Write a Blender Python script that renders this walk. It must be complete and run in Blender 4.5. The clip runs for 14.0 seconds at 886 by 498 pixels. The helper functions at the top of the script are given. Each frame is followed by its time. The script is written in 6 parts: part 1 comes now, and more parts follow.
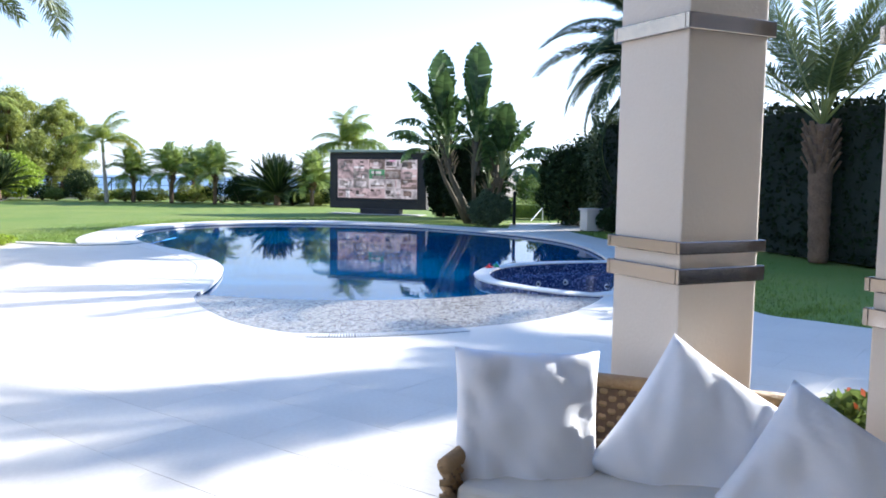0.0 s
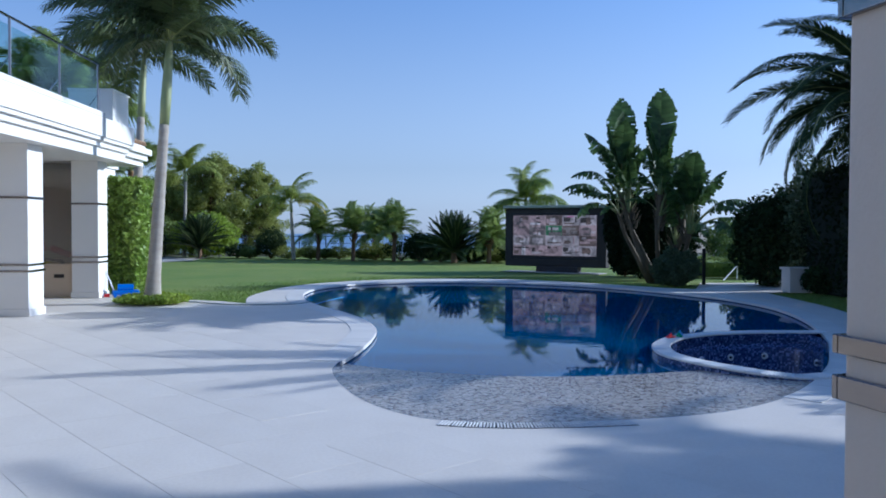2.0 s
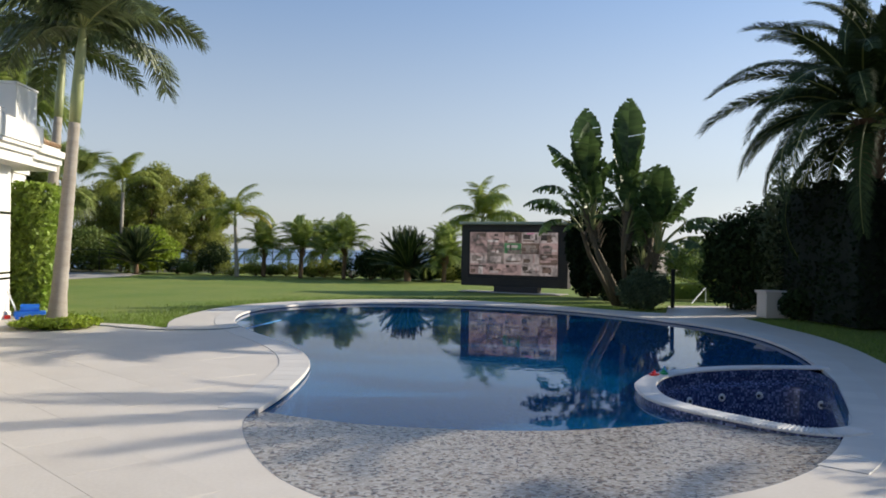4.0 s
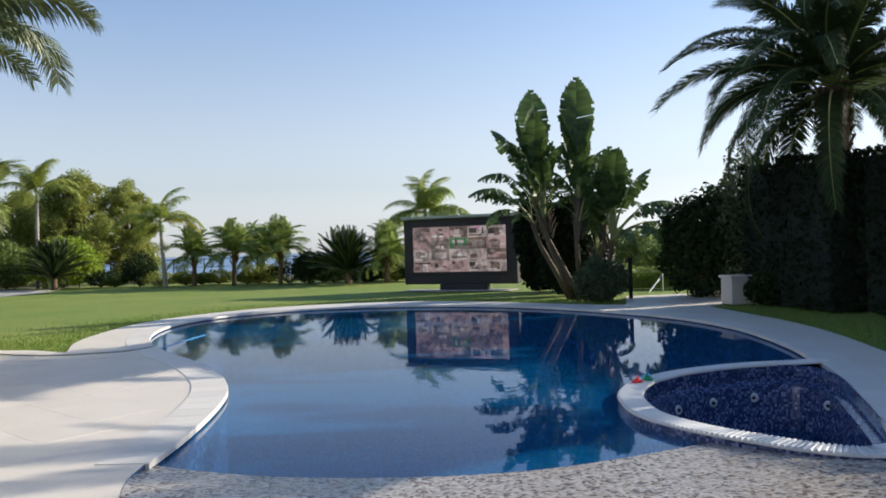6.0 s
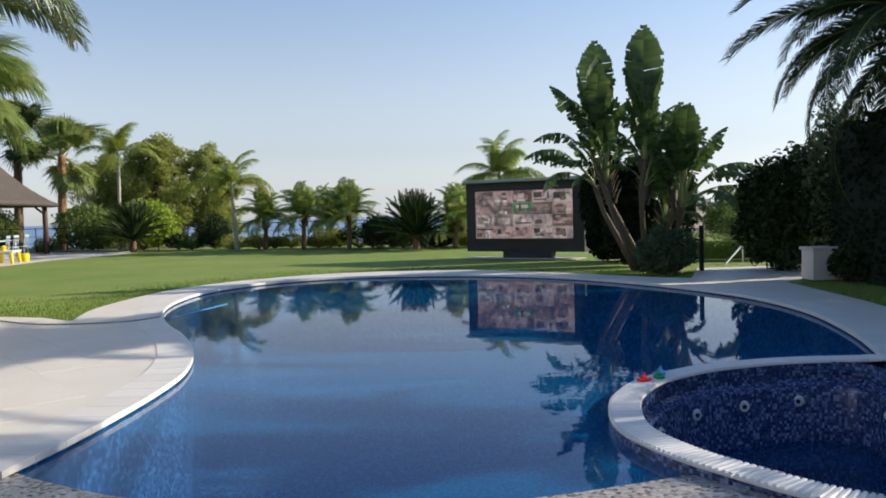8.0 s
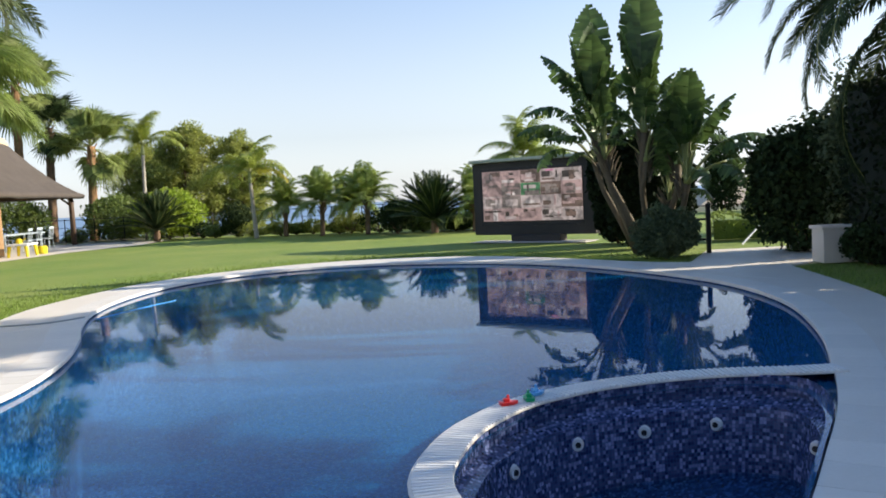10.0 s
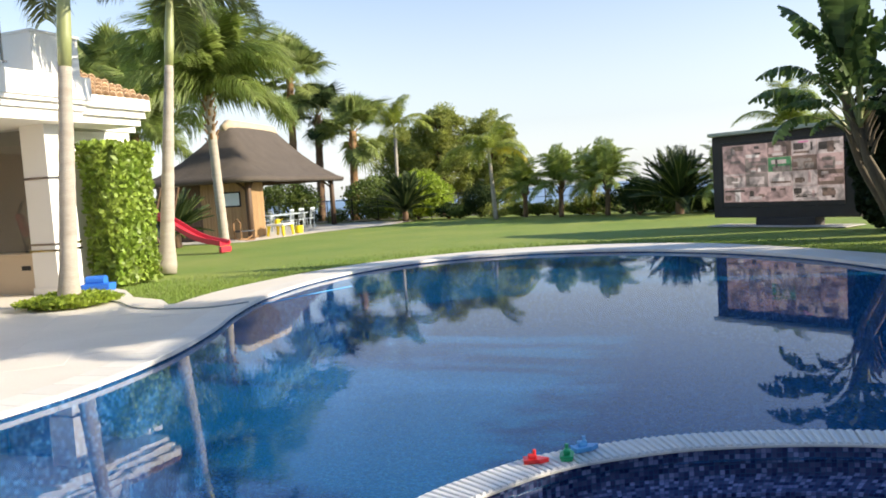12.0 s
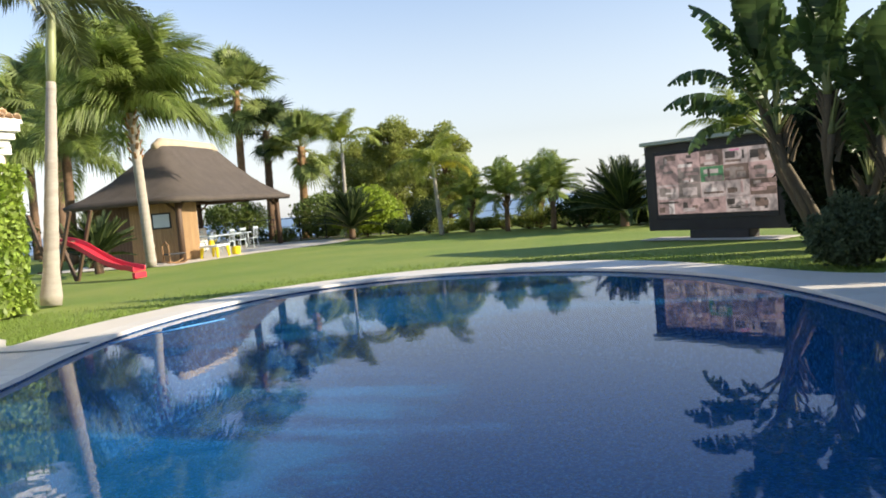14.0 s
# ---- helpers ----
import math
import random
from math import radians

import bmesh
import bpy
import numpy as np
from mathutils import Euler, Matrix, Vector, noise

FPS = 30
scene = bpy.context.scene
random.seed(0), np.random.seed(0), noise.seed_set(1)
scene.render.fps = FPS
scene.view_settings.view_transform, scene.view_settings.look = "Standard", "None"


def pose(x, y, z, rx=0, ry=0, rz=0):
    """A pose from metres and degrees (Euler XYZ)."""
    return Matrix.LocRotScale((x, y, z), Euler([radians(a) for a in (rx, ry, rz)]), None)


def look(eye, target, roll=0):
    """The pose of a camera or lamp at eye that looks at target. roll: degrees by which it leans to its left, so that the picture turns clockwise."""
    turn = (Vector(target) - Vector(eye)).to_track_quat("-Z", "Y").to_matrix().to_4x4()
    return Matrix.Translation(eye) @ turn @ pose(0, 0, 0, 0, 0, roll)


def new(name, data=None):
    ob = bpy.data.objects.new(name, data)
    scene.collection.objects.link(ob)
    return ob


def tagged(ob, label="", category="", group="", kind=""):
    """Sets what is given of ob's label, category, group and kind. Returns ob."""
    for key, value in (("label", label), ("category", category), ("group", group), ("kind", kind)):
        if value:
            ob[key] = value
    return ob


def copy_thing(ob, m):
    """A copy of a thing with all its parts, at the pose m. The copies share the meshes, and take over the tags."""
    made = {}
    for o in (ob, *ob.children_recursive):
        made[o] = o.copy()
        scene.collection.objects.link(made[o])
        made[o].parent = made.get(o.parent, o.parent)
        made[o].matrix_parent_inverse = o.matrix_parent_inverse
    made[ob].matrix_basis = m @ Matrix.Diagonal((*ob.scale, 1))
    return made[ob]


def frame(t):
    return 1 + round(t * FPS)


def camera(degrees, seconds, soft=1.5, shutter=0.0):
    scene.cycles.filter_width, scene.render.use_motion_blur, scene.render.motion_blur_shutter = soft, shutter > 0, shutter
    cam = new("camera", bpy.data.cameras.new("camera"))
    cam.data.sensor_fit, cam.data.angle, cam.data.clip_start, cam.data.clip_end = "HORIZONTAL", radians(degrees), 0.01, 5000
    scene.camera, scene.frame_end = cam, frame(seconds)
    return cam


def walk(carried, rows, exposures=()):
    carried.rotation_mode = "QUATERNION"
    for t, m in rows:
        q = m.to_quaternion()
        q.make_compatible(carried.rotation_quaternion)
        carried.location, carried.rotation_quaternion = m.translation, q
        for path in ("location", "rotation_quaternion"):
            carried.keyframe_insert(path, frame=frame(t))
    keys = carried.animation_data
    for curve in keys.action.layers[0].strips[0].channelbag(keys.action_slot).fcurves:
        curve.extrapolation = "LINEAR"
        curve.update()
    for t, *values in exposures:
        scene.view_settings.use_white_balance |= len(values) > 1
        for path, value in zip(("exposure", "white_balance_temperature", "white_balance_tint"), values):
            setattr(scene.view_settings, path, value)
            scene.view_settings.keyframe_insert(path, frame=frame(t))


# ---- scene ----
cam = camera(57.1, 14.0, soft=1.8)

# seconds, eye, target, roll
PATH = [
    (0, (-3.86, -3.285, 1.685), (-3.31, -1.372, 1.5), 0.8),
    (0.5, (-3.773, -3.062, 1.7), (-3.447, -1.091, 1.607), -0.3),
    (1, (-3.617, -2.76, 1.724), (-3.454, -0.768, 1.647), -2.1),
    (1.5, (-3.389, -2.394, 1.734), (-3.364, -0.395, 1.672), 0.2),
    (2, (-3.254, -2.007, 1.706), (-3.15, -0.011, 1.654), 0.2),
    (2.5, (-3.132, -1.567, 1.697), (-2.932, 0.423, 1.65), -1.0),
    (3, (-3.026, -1.053, 1.704), (-2.945, 0.945, 1.656), 0.2),
    (3.5, (-3.029, -0.553, 1.705), (-2.875, 1.441, 1.691), 1.2),
    (6, (-2.792, 1.698, 1.661), (-2.441, 3.666, 1.645), -1.8),
    (6.5, (-2.565, 2.039, 1.666), (-2.343, 4.026, 1.622), -3.8),
    (7, (-2.185, 2.33, 1.682), (-2.206, 4.329, 1.669), -1.8),
    (7.5, (-1.788, 2.668, 1.678), (-1.699, 4.664, 1.605), -1.6),
    (8, (-1.315, 2.926, 1.662), (-1.212, 4.921, 1.564), -1.5),
    (10.5, (1.06, 4.58, 1.653), (0.887, 6.568, 1.513), -3.2),
    (11, (1.43, 4.996, 1.646), (1.112, 6.967, 1.526), -2.6),
    (11.5, (1.77, 5.513, 1.583), (1.389, 7.473, 1.47), -4.6),
    (12, (2.103, 5.945, 1.603), (1.378, 7.802, 1.45), -3.7),
    (12.5, (2.36, 6.409, 1.608), (1.626, 8.264, 1.465), -5.0),
    (13, (2.724, 6.803, 1.616), (1.882, 8.609, 1.441), -3.0),
    (13.5, (2.977, 7.27, 1.62), (2.152, 9.081, 1.415), -2.7),
    (14, (3.225, 7.707, 1.588), (2.539, 9.581, 1.463), -4.9),
]
EXPOSURES = [(0.0, 1.34, 5850, 10), (0.4, 0.74, 5500, 10), (1.0, 0.26, 5000, 10), (2.0, -0.04, 5000, 10), (2.5, -0.02, 6450, 10), (3.0, 0.02, 6900, 10),
             (6.0, 0.42, 6800, 10), (8.0, 0.38, 6800, 10), (10.5, 0.85, 7000, 10), (12.0, 0.9, 7200, 10), (14.0, 0.80, 7200, 10)]
walk(cam, [(t, look(eye, target, roll)) for t, eye, target, roll in PATH], EXPOSURES)

# ---------- world, sun, exposure ----------
SUN_AZ, SUN_EL = 10.0, 23.0     # degrees; azimuth counted from +x towards +y
world = bpy.data.worlds.new("sky_world")
scene.world = world
world.use_nodes = True
wn = world.node_tree.nodes
wl = world.node_tree.links
wn.clear()
sky = wn.new("ShaderNodeTexSky")
sky.sky_type = "NISHITA"
sky.sun_disc = False
sky.sun_elevation = radians(SUN_EL)
sky.sun_rotation = radians(90.0 - SUN_AZ)
sky.air_density, sky.dust_density, sky.ozone_density = 1.0, 0.3, 2.5
bg = wn.new("ShaderNodeBackground")
bg.inputs["Strength"].default_value = 0.15
wo = wn.new("ShaderNodeOutputWorld")
soft = wn.new("ShaderNodeHueSaturation")      # sea haze pales the sky
up = wn.new("ShaderNodeSeparateXYZ")
up_at = wn.new("ShaderNodeTexCoord")
wl.new(up_at.outputs["Generated"], up.inputs[0])
pale = wn.new("ShaderNodeMapRange")           # thickest haze over the sea, clear blue above
pale.interpolation_type = "SMOOTHSTEP"
pale.inputs["From Min"].default_value, pale.inputs["From Max"].default_value = -0.05, 0.42
pale.inputs["To Min"].default_value, pale.inputs["To Max"].default_value = 0.2, 1.0
wl.new(up.outputs["Z"], pale.inputs["Value"])
wl.new(pale.outputs[0], soft.inputs["Saturation"])
dim = wn.new("ShaderNodeMapRange")
dim.interpolation_type = "SMOOTHSTEP"
dim.inputs["From Min"].default_value, dim.inputs["From Max"].default_value = 0.0, 0.5
dim.inputs["To Min"].default_value, dim.inputs["To Max"].default_value = 0.72, 1.0
wl.new(up.outputs["Z"], dim.inputs["Value"])
wl.new(dim.outputs[0], soft.inputs["Value"])
tint = wn.new("ShaderNodeMix")
tint.data_type, tint.blend_type = "RGBA", "MULTIPLY"
tint.inputs["Factor"].default_value = 1.0
tint.inputs["B"].default_value = (0.90, 0.97, 1.10, 1)
wl.new(sky.outputs[0], soft.inputs["Color"])
wl.new(soft.outputs[0], tint.inputs["A"])
wl.new(tint.outputs["Result"], bg.inputs["Color"])
wl.new(bg.outputs[0], wo.inputs["Surface"])

sun_data = bpy.data.lights.new("sun", "SUN")
sun_data.energy, sun_data.angle, sun_data.color = 5.0, radians(0.6), (1.0, 0.94, 0.84)
sun = new("sun", sun_data)
az, el = radians(SUN_AZ), radians(SUN_EL)
sun.matrix_world = look((40 * math.cos(az) * math.cos(el), 40 * math.sin(az) * math.cos(el), 40 * math.sin(el)), (0, 0, 0))


# ---------- materials ----------
def material(name, base, rough=0.6, metal=0.0, spots=None, scale=6.0, grain=40.0, amount=0.35, bump=0.15, coat=0.0,
             spread=0.0, by_object=0.0, trans=0.0, stretch=(1, 1, 1), coords="Object"):
    """Two-scale varied surface: base colour, a second colour in large patches, fine grain and bump."""
    m = bpy.data.materials.new(name)
    m.use_nodes = True
    nt = m.node_tree
    N, L = nt.nodes, nt.links
    bsdf = N["Principled BSDF"]
    tc = N.new("ShaderNodeTexCoord")
    mp = N.new("ShaderNodeMapping")
    mp.inputs["Scale"].default_value = stretch
    L.new(tc.outputs[coords], mp.inputs[0])
    big = N.new("ShaderNodeTexNoise")
    big.inputs["Scale"].default_value = scale
    big.inputs["Detail"].default_value = 5
    fine = N.new("ShaderNodeTexNoise")
    fine.inputs["Scale"].default_value = grain
    fine.inputs["Detail"].default_value = 6
    L.new(mp.outputs[0], big.inputs["Vector"])
    L.new(mp.outputs[0], fine.inputs["Vector"])
    add = N.new("ShaderNodeMath")
    add.operation = "MULTIPLY_ADD"
    L.new(big.outputs["Fac"], add.inputs[0])
    add.inputs[1].default_value = 0.62
    half = N.new("ShaderNodeMath")
    half.operation = "MULTIPLY"
    L.new(fine.outputs["Fac"], half.inputs[0])
    half.inputs[1].default_value = 0.38
    L.new(half.outputs[0], add.inputs[2])
    ramp = N.new("ShaderNodeMapRange")
    ramp.inputs["From Min"].default_value = 0.35
    ramp.inputs["From Max"].default_value = 0.65
    ramp.inputs["To Max"].default_value = amount
    L.new(add.outputs[0], ramp.inputs["Value"])
    mix = N.new("ShaderNodeMix")
    mix.data_type = "RGBA"
    second = spots or tuple(c * 0.6 for c in base)
    mix.inputs["A"].default_value = (*base, 1)
    mix.inputs["B"].default_value = (*second, 1)
    L.new(ramp.outputs[0], mix.inputs["Factor"])
    colour = mix.outputs["Result"]
    if spread or by_object:
        hsv = N.new("ShaderNodeHueSaturation")
        if by_object:
            src = N.new("ShaderNodeObjectInfo").outputs["Random"]
        else:
            src = N.new("ShaderNodeNewGeometry").outputs["Random Per Island"]
        mr = N.new("ShaderNodeMapRange")
        k = by_object or spread
        mr.inputs["To Min"].default_value = 1 - k
        mr.inputs["To Max"].default_value = 1 + k
        L.new(src, mr.inputs["Value"])
        L.new(mr.outputs[0], hsv.inputs["Value"])
        L.new(colour, hsv.inputs["Color"])
        colour = hsv.outputs[0]
    L.new(colour, bsdf.inputs["Base Color"])
    bsdf.inputs["Metallic"].default_value = metal
    rr = N.new("ShaderNodeMapRange")
    rr.inputs["To Min"].default_value = max(0.02, rough - 0.12)
    rr.inputs["To Max"].default_value = min(1.0, rough + 0.12)
    L.new(fine.outputs["Fac"], rr.inputs["Value"])
    L.new(rr.outputs[0], bsdf.inputs["Roughness"])
    bsdf.inputs["Coat Weight"].default_value = coat
    if bump:
        b = N.new("ShaderNodeBump")
        b.inputs["Strength"].default_value = bump
        b.inputs["Distance"].default_value = 0.02
        L.new(fine.outputs["Fac"], b.inputs["Height"])
        L.new(b.outputs[0], bsdf.inputs["Normal"])
    if trans:
        tr = N.new("ShaderNodeBsdfTranslucent")
        L.new(colour, tr.inputs["Color"])
        ms = N.new("ShaderNodeMixShader")
        ms.inputs[0].default_value = trans
        L.new(bsdf.outputs[0], ms.inputs[1])
        L.new(tr.outputs[0], ms.inputs[2])
        L.new(ms.outputs[0], N["Material Output"].inputs["Surface"])
    return m


def leafy(name, base, spots=None, spread=0.35, trans=0.3, rough=0.5):
    m = material(name, base, rough, spots=spots, scale=1.2, grain=9, amount=0.6, bump=0.05, spread=spread, trans=trans)
    m.node_tree.nodes["Principled BSDF"].inputs["Specular IOR Level"].default_value = 0.15 if rough > 0.6 else 0.4
    return m


STONE = material("limestone", (0.71, 0.645, 0.55), 0.6, spots=(0.59, 0.52, 0.43), scale=1.3, grain=30, amount=0.5, bump=0.10, by_object=0.025, coords="Object")
GROUT = material("grout", (0.56, 0.52, 0.46), 0.8, scale=2, grain=60, bump=0.1)
COPING = material("coping_stone", (0.73, 0.68, 0.60), 0.55, spots=(0.61, 0.56, 0.48), scale=2, grain=40, amount=0.4, bump=0.1, by_object=0.05)
LAWN = material("lawn_turf", (0.142, 0.228, 0.026), 0.85, spots=(0.28, 0.30, 0.06), scale=0.35, grain=55, amount=0.75, bump=0.9)
BLADE = material("grass_blade", (0.19, 0.28, 0.04), 0.6, spots=(0.15, 0.19, 0.05), scale=0.5, grain=8, spread=0.4, trans=0.25, bump=0)
SCRUB = material("hillside", (0.06, 0.08, 0.03), 0.95, spots=(0.13, 0.11, 0.06), scale=0.05, grain=0.7, amount=0.8, bump=0.5)
PLASTER = material("white_plaster", (0.80, 0.77, 0.71), 0.75, spots=(0.72, 0.68, 0.61), scale=1.2, grain=70, amount=0.35, bump=0.12)
CREAM = material("cream_plaster", (0.62, 0.55, 0.47), 0.75, spots=(0.55, 0.48, 0.40), scale=1.5, grain=60, amount=0.35, bump=0.1)
BEIGE = material("beige_plaster", (0.60, 0.48, 0.34), 0.8, spots=(0.5, 0.4, 0.28), scale=1.5, grain=60, amount=0.4, bump=0.1)
STEEL = material("brushed_steel", (0.27, 0.25, 0.24), 0.10, metal=1.0, scale=3, grain=160, amount=0.25, bump=0.03, stretch=(0.2, 0.2, 6))
DARKMETAL = material("dark_metal", (0.03, 0.03, 0.032), 0.45, metal=0.6, scale=4, grain=60, amount=0.3, bump=0.03)
BARK_GREY = material("royal_palm_bark", (0.42, 0.37, 0.30), 0.85, spots=(0.27, 0.23, 0.18), scale=1.4, grain=14, amount=0.7, bump=0.5, stretch=(1, 1, 5))
BARK_BROWN = material("fibrous_palm_bark", (0.20, 0.12, 0.07), 0.9, spots=(0.09, 0.055, 0.03), scale=4, grain=24, amount=0.8, bump=0.9)
BARK_ORANGE = material("dry_boot_bark", (0.36, 0.20, 0.09), 0.9, spots=(0.16, 0.09, 0.045), scale=5, grain=20, amount=0.8, bump=0.9)
SHAFT = material("green_crownshaft", (0.25, 0.28, 0.11), 0.45, spots=(0.34, 0.35, 0.17), scale=2, grain=10, amount=0.5, bump=0.05, stretch=(3, 3, 0.5))
FROND = leafy("palm_frond", (0.20, 0.275, 0.06), (0.33, 0.37, 0.12), trans=0.55)
FROND_ROYAL = leafy("royal_palm_frond", (0.095, 0.125, 0.045), (0.15, 0.18, 0.07), trans=0.25, rough=0.42)
FROND_FAN = leafy("fan_palm_leaf", (0.20, 0.26, 0.065), (0.33, 0.36, 0.13), trans=0.5)
FROND_YELLOW = leafy("yellowing_frond", (0.55, 0.47, 0.04), (0.45, 0.40, 0.08), trans=0.4)
FROND_LIGHT = leafy("yellow_green_frond", (0.24, 0.31, 0.05), (0.36, 0.36, 0.08), trans=0.4)
FROND_DARK = leafy("date_palm_frond", (0.035, 0.058, 0.022), (0.06, 0.085, 0.03), trans=0.15, rough=0.65)
RACHIS = material("frond_stalk", (0.20, 0.22, 0.06), 0.5, scale=4, grain=20, bump=0)
BANANA = leafy("banana_leaf", (0.065, 0.115, 0.03), (0.115, 0.165, 0.045), spread=0.35, trans=0.35, rough=0.4)
BANANA_STEM = material("banana_stem", (0.13, 0.095, 0.045), 0.8, spots=(0.05, 0.035, 0.02), scale=3, grain=20, amount=0.7, bump=0.3, stretch=(2, 2, 0.6))
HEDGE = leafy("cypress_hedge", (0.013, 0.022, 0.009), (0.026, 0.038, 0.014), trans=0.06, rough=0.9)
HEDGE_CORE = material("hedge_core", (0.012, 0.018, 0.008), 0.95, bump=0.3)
IVY = leafy("bright_creeper", (0.22, 0.33, 0.045), (0.36, 0.42, 0.08), trans=0.3)
SHRUB = leafy("shrub_leaf", (0.14, 0.20, 0.045), (0.23, 0.27, 0.075), trans=0.5)
SHRUB_GREY = leafy("grey_green_leaf", (0.085, 0.115, 0.055), (0.13, 0.155, 0.08), trans=0.25, rough=0.7)
SHRUB_LIGHT = leafy("lime_shrub_leaf", (0.27, 0.37, 0.04), (0.37, 0.43, 0.06), trans=0.5)
PINE = leafy("pine_foliage", (0.27, 0.31, 0.07), (0.38, 0.38, 0.11), trans=0.6)
BUSH_DARK = leafy("dark_bush_leaf", (0.025, 0.045, 0.016), (0.05, 0.07, 0.02), trans=0.15, rough=0.8)
CYCAD = leafy("cycad_leaf", (0.028, 0.052, 0.016), (0.06, 0.085, 0.025), trans=0.12)
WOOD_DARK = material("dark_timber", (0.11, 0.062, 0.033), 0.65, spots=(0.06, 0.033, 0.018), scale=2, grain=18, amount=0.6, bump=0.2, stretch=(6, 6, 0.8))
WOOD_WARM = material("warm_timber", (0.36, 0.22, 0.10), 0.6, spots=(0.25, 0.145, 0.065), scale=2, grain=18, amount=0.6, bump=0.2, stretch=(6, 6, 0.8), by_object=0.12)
THATCH = material("cape_reed_thatch", (0.095, 0.074, 0.058), 0.95, spots=(0.055, 0.043, 0.034), scale=2.5, grain=46, amount=0.7, bump=0.9, stretch=(1, 1, 0.35))
RIDGE = material("ridge_mortar", (0.52, 0.42, 0.29), 0.85, scale=3, grain=30, amount=0.5, bump=0.3)
TERRACOTTA = material("terracotta_tile", (0.50, 0.32, 0.19), 0.8, spots=(0.64, 0.48, 0.32), scale=4, grain=30, amount=0.7, bump=0.25, by_object=0.25)
SLIDE_RED = material("red_plastic", (0.62, 0.035, 0.055), 0.35, spots=(0.5, 0.03, 0.05), scale=2, grain=30, amount=0.3, bump=0.02)
BLUE_PLASTIC = material("blue_plastic", (0.02, 0.16, 0.65), 0.35, scale=3, grain=30, amount=0.3, bump=0.02)
SKY_PLASTIC = material("light_blue_plastic", (0.08, 0.36, 0.70), 0.35, scale=3, grain=30, amount=0.3, bump=0.02)
GREEN_PLASTIC = material("green_plastic", (0.0, 0.32, 0.12), 0.35, scale=3, grain=30, amount=0.3, bump=0.02)
RED_TOY = material("toy_red_plastic", (0.75, 0.03, 0.03), 0.35, scale=3, grain=30, amount=0.3, bump=0.02)
YELLOW = material("yellow_plastic", (0.80, 0.62, 0.02), 0.4, scale=3, grain=30, amount=0.3, bump=0.02)
WHITE_PLASTIC = material("white_plastic", (0.78, 0.79, 0.78), 0.4, scale=3, grain=40, amount=0.2, bump=0.02)
GREY_METAL = material("grey_furniture_metal", (0.55, 0.62, 0.64), 0.4, metal=0.2, scale=3, grain=60, amount=0.3, bump=0.02)
WICKER = material("woven_wicker", (0.38, 0.24, 0.11), 0.6, spots=(0.24, 0.14, 0.06), scale=8, grain=60, amount=0.6, bump=0.4)
WICKER_DARK = material("brown_wicker", (0.16, 0.085, 0.04), 0.6, scale=8, grain=60, amount=0.6, bump=0.4)
LINEN = material("white_linen", (0.78, 0.78, 0.80), 0.9, spots=(0.68, 0.68, 0.71), scale=5, grain=240, amount=0.3, bump=0.12)
SEAT_FABRIC = material("cream_cushion_fabric", (0.66, 0.62, 0.55), 0.9, scale=5, grain=240, amount=0.3, bump=0.12)
CASING = material("screen_casing", (0.035, 0.028, 0.024), 0.8, spots=(0.06, 0.055, 0.05), scale=2, grain=60, amount=0.4, bump=0.03)
COVER = material("screen_top_cover", (0.42, 0.44, 0.34), 0.6, spots=(0.14, 0.16, 0.10), scale=3, grain=30, amount=0.5, bump=0.1)
DARKGLASS = material("dark_window_glass", (0.02, 0.022, 0.025), 0.12, bump=0.0, scale=1, amount=0.2)
HOSE = material("hose_grey", (0.30, 0.33, 0.30), 0.5, bump=0.0)
GRATE = material("white_grate", (0.74, 0.73, 0.70), 0.45, scale=4, grain=60, amount=0.25, bump=0.03)
GAP = material("drain_gap", (0.05, 0.05, 0.05), 0.9, bump=0)
TERRA_POT = material("flower_pot", (0.45, 0.19, 0.09), 0.8, scale=5, grain=40, bump=0.1)
FLOWER = material("orange_flower", (0.75, 0.16, 0.05), 0.6, bump=0, scale=8)


def pebble_material():
    m = material("washed_pebble", (0.46, 0.44, 0.40), 0.22, scale=5, grain=60, amount=0.2, bump=0)
    N, L = m.node_tree.nodes, m.node_tree.links
    bsdf = N["Principled BSDF"]
    tc = N["Texture Coordinate"]
    vo = N.new("ShaderNodeTexVoronoi")
    vo.inputs["Scale"].default_value = 34
    L.new(tc.outputs["Object"], vo.inputs["Vector"])
    r = N.new("ShaderNodeValToRGB")
    r.color_ramp.interpolation = "CONSTANT"
    for i, (p, c) in enumerate(((0.0, (0.37, 0.335, 0.285)), (0.35, (0.46, 0.425, 0.37)), (0.6, (0.21, 0.155, 0.115)), (0.72, (0.31, 0.26, 0.21)), (0.88, (0.12, 0.10, 0.085)))):
        e = r.color_ramp.elements[i] if i < 2 else r.color_ramp.elements.new(p)
        e.position, e.color = p, (*c, 1)
    sep = N.new("ShaderNodeSeparateColor")
    L.new(vo.outputs["Color"], sep.inputs[0])
    L.new(sep.outputs[0], r.inputs[0])
    L.new(r.outputs[0], bsdf.inputs["Base Color"])
    b = N.new("ShaderNodeBump")
    b.inputs["Strength"].default_value = 0.5
    b.inputs["Distance"].default_value = 0.01
    b.invert = True
    L.new(vo.outputs["Distance"], b.inputs["Height"])
    L.new(b.outputs[0], bsdf.inputs["Normal"])
    return m


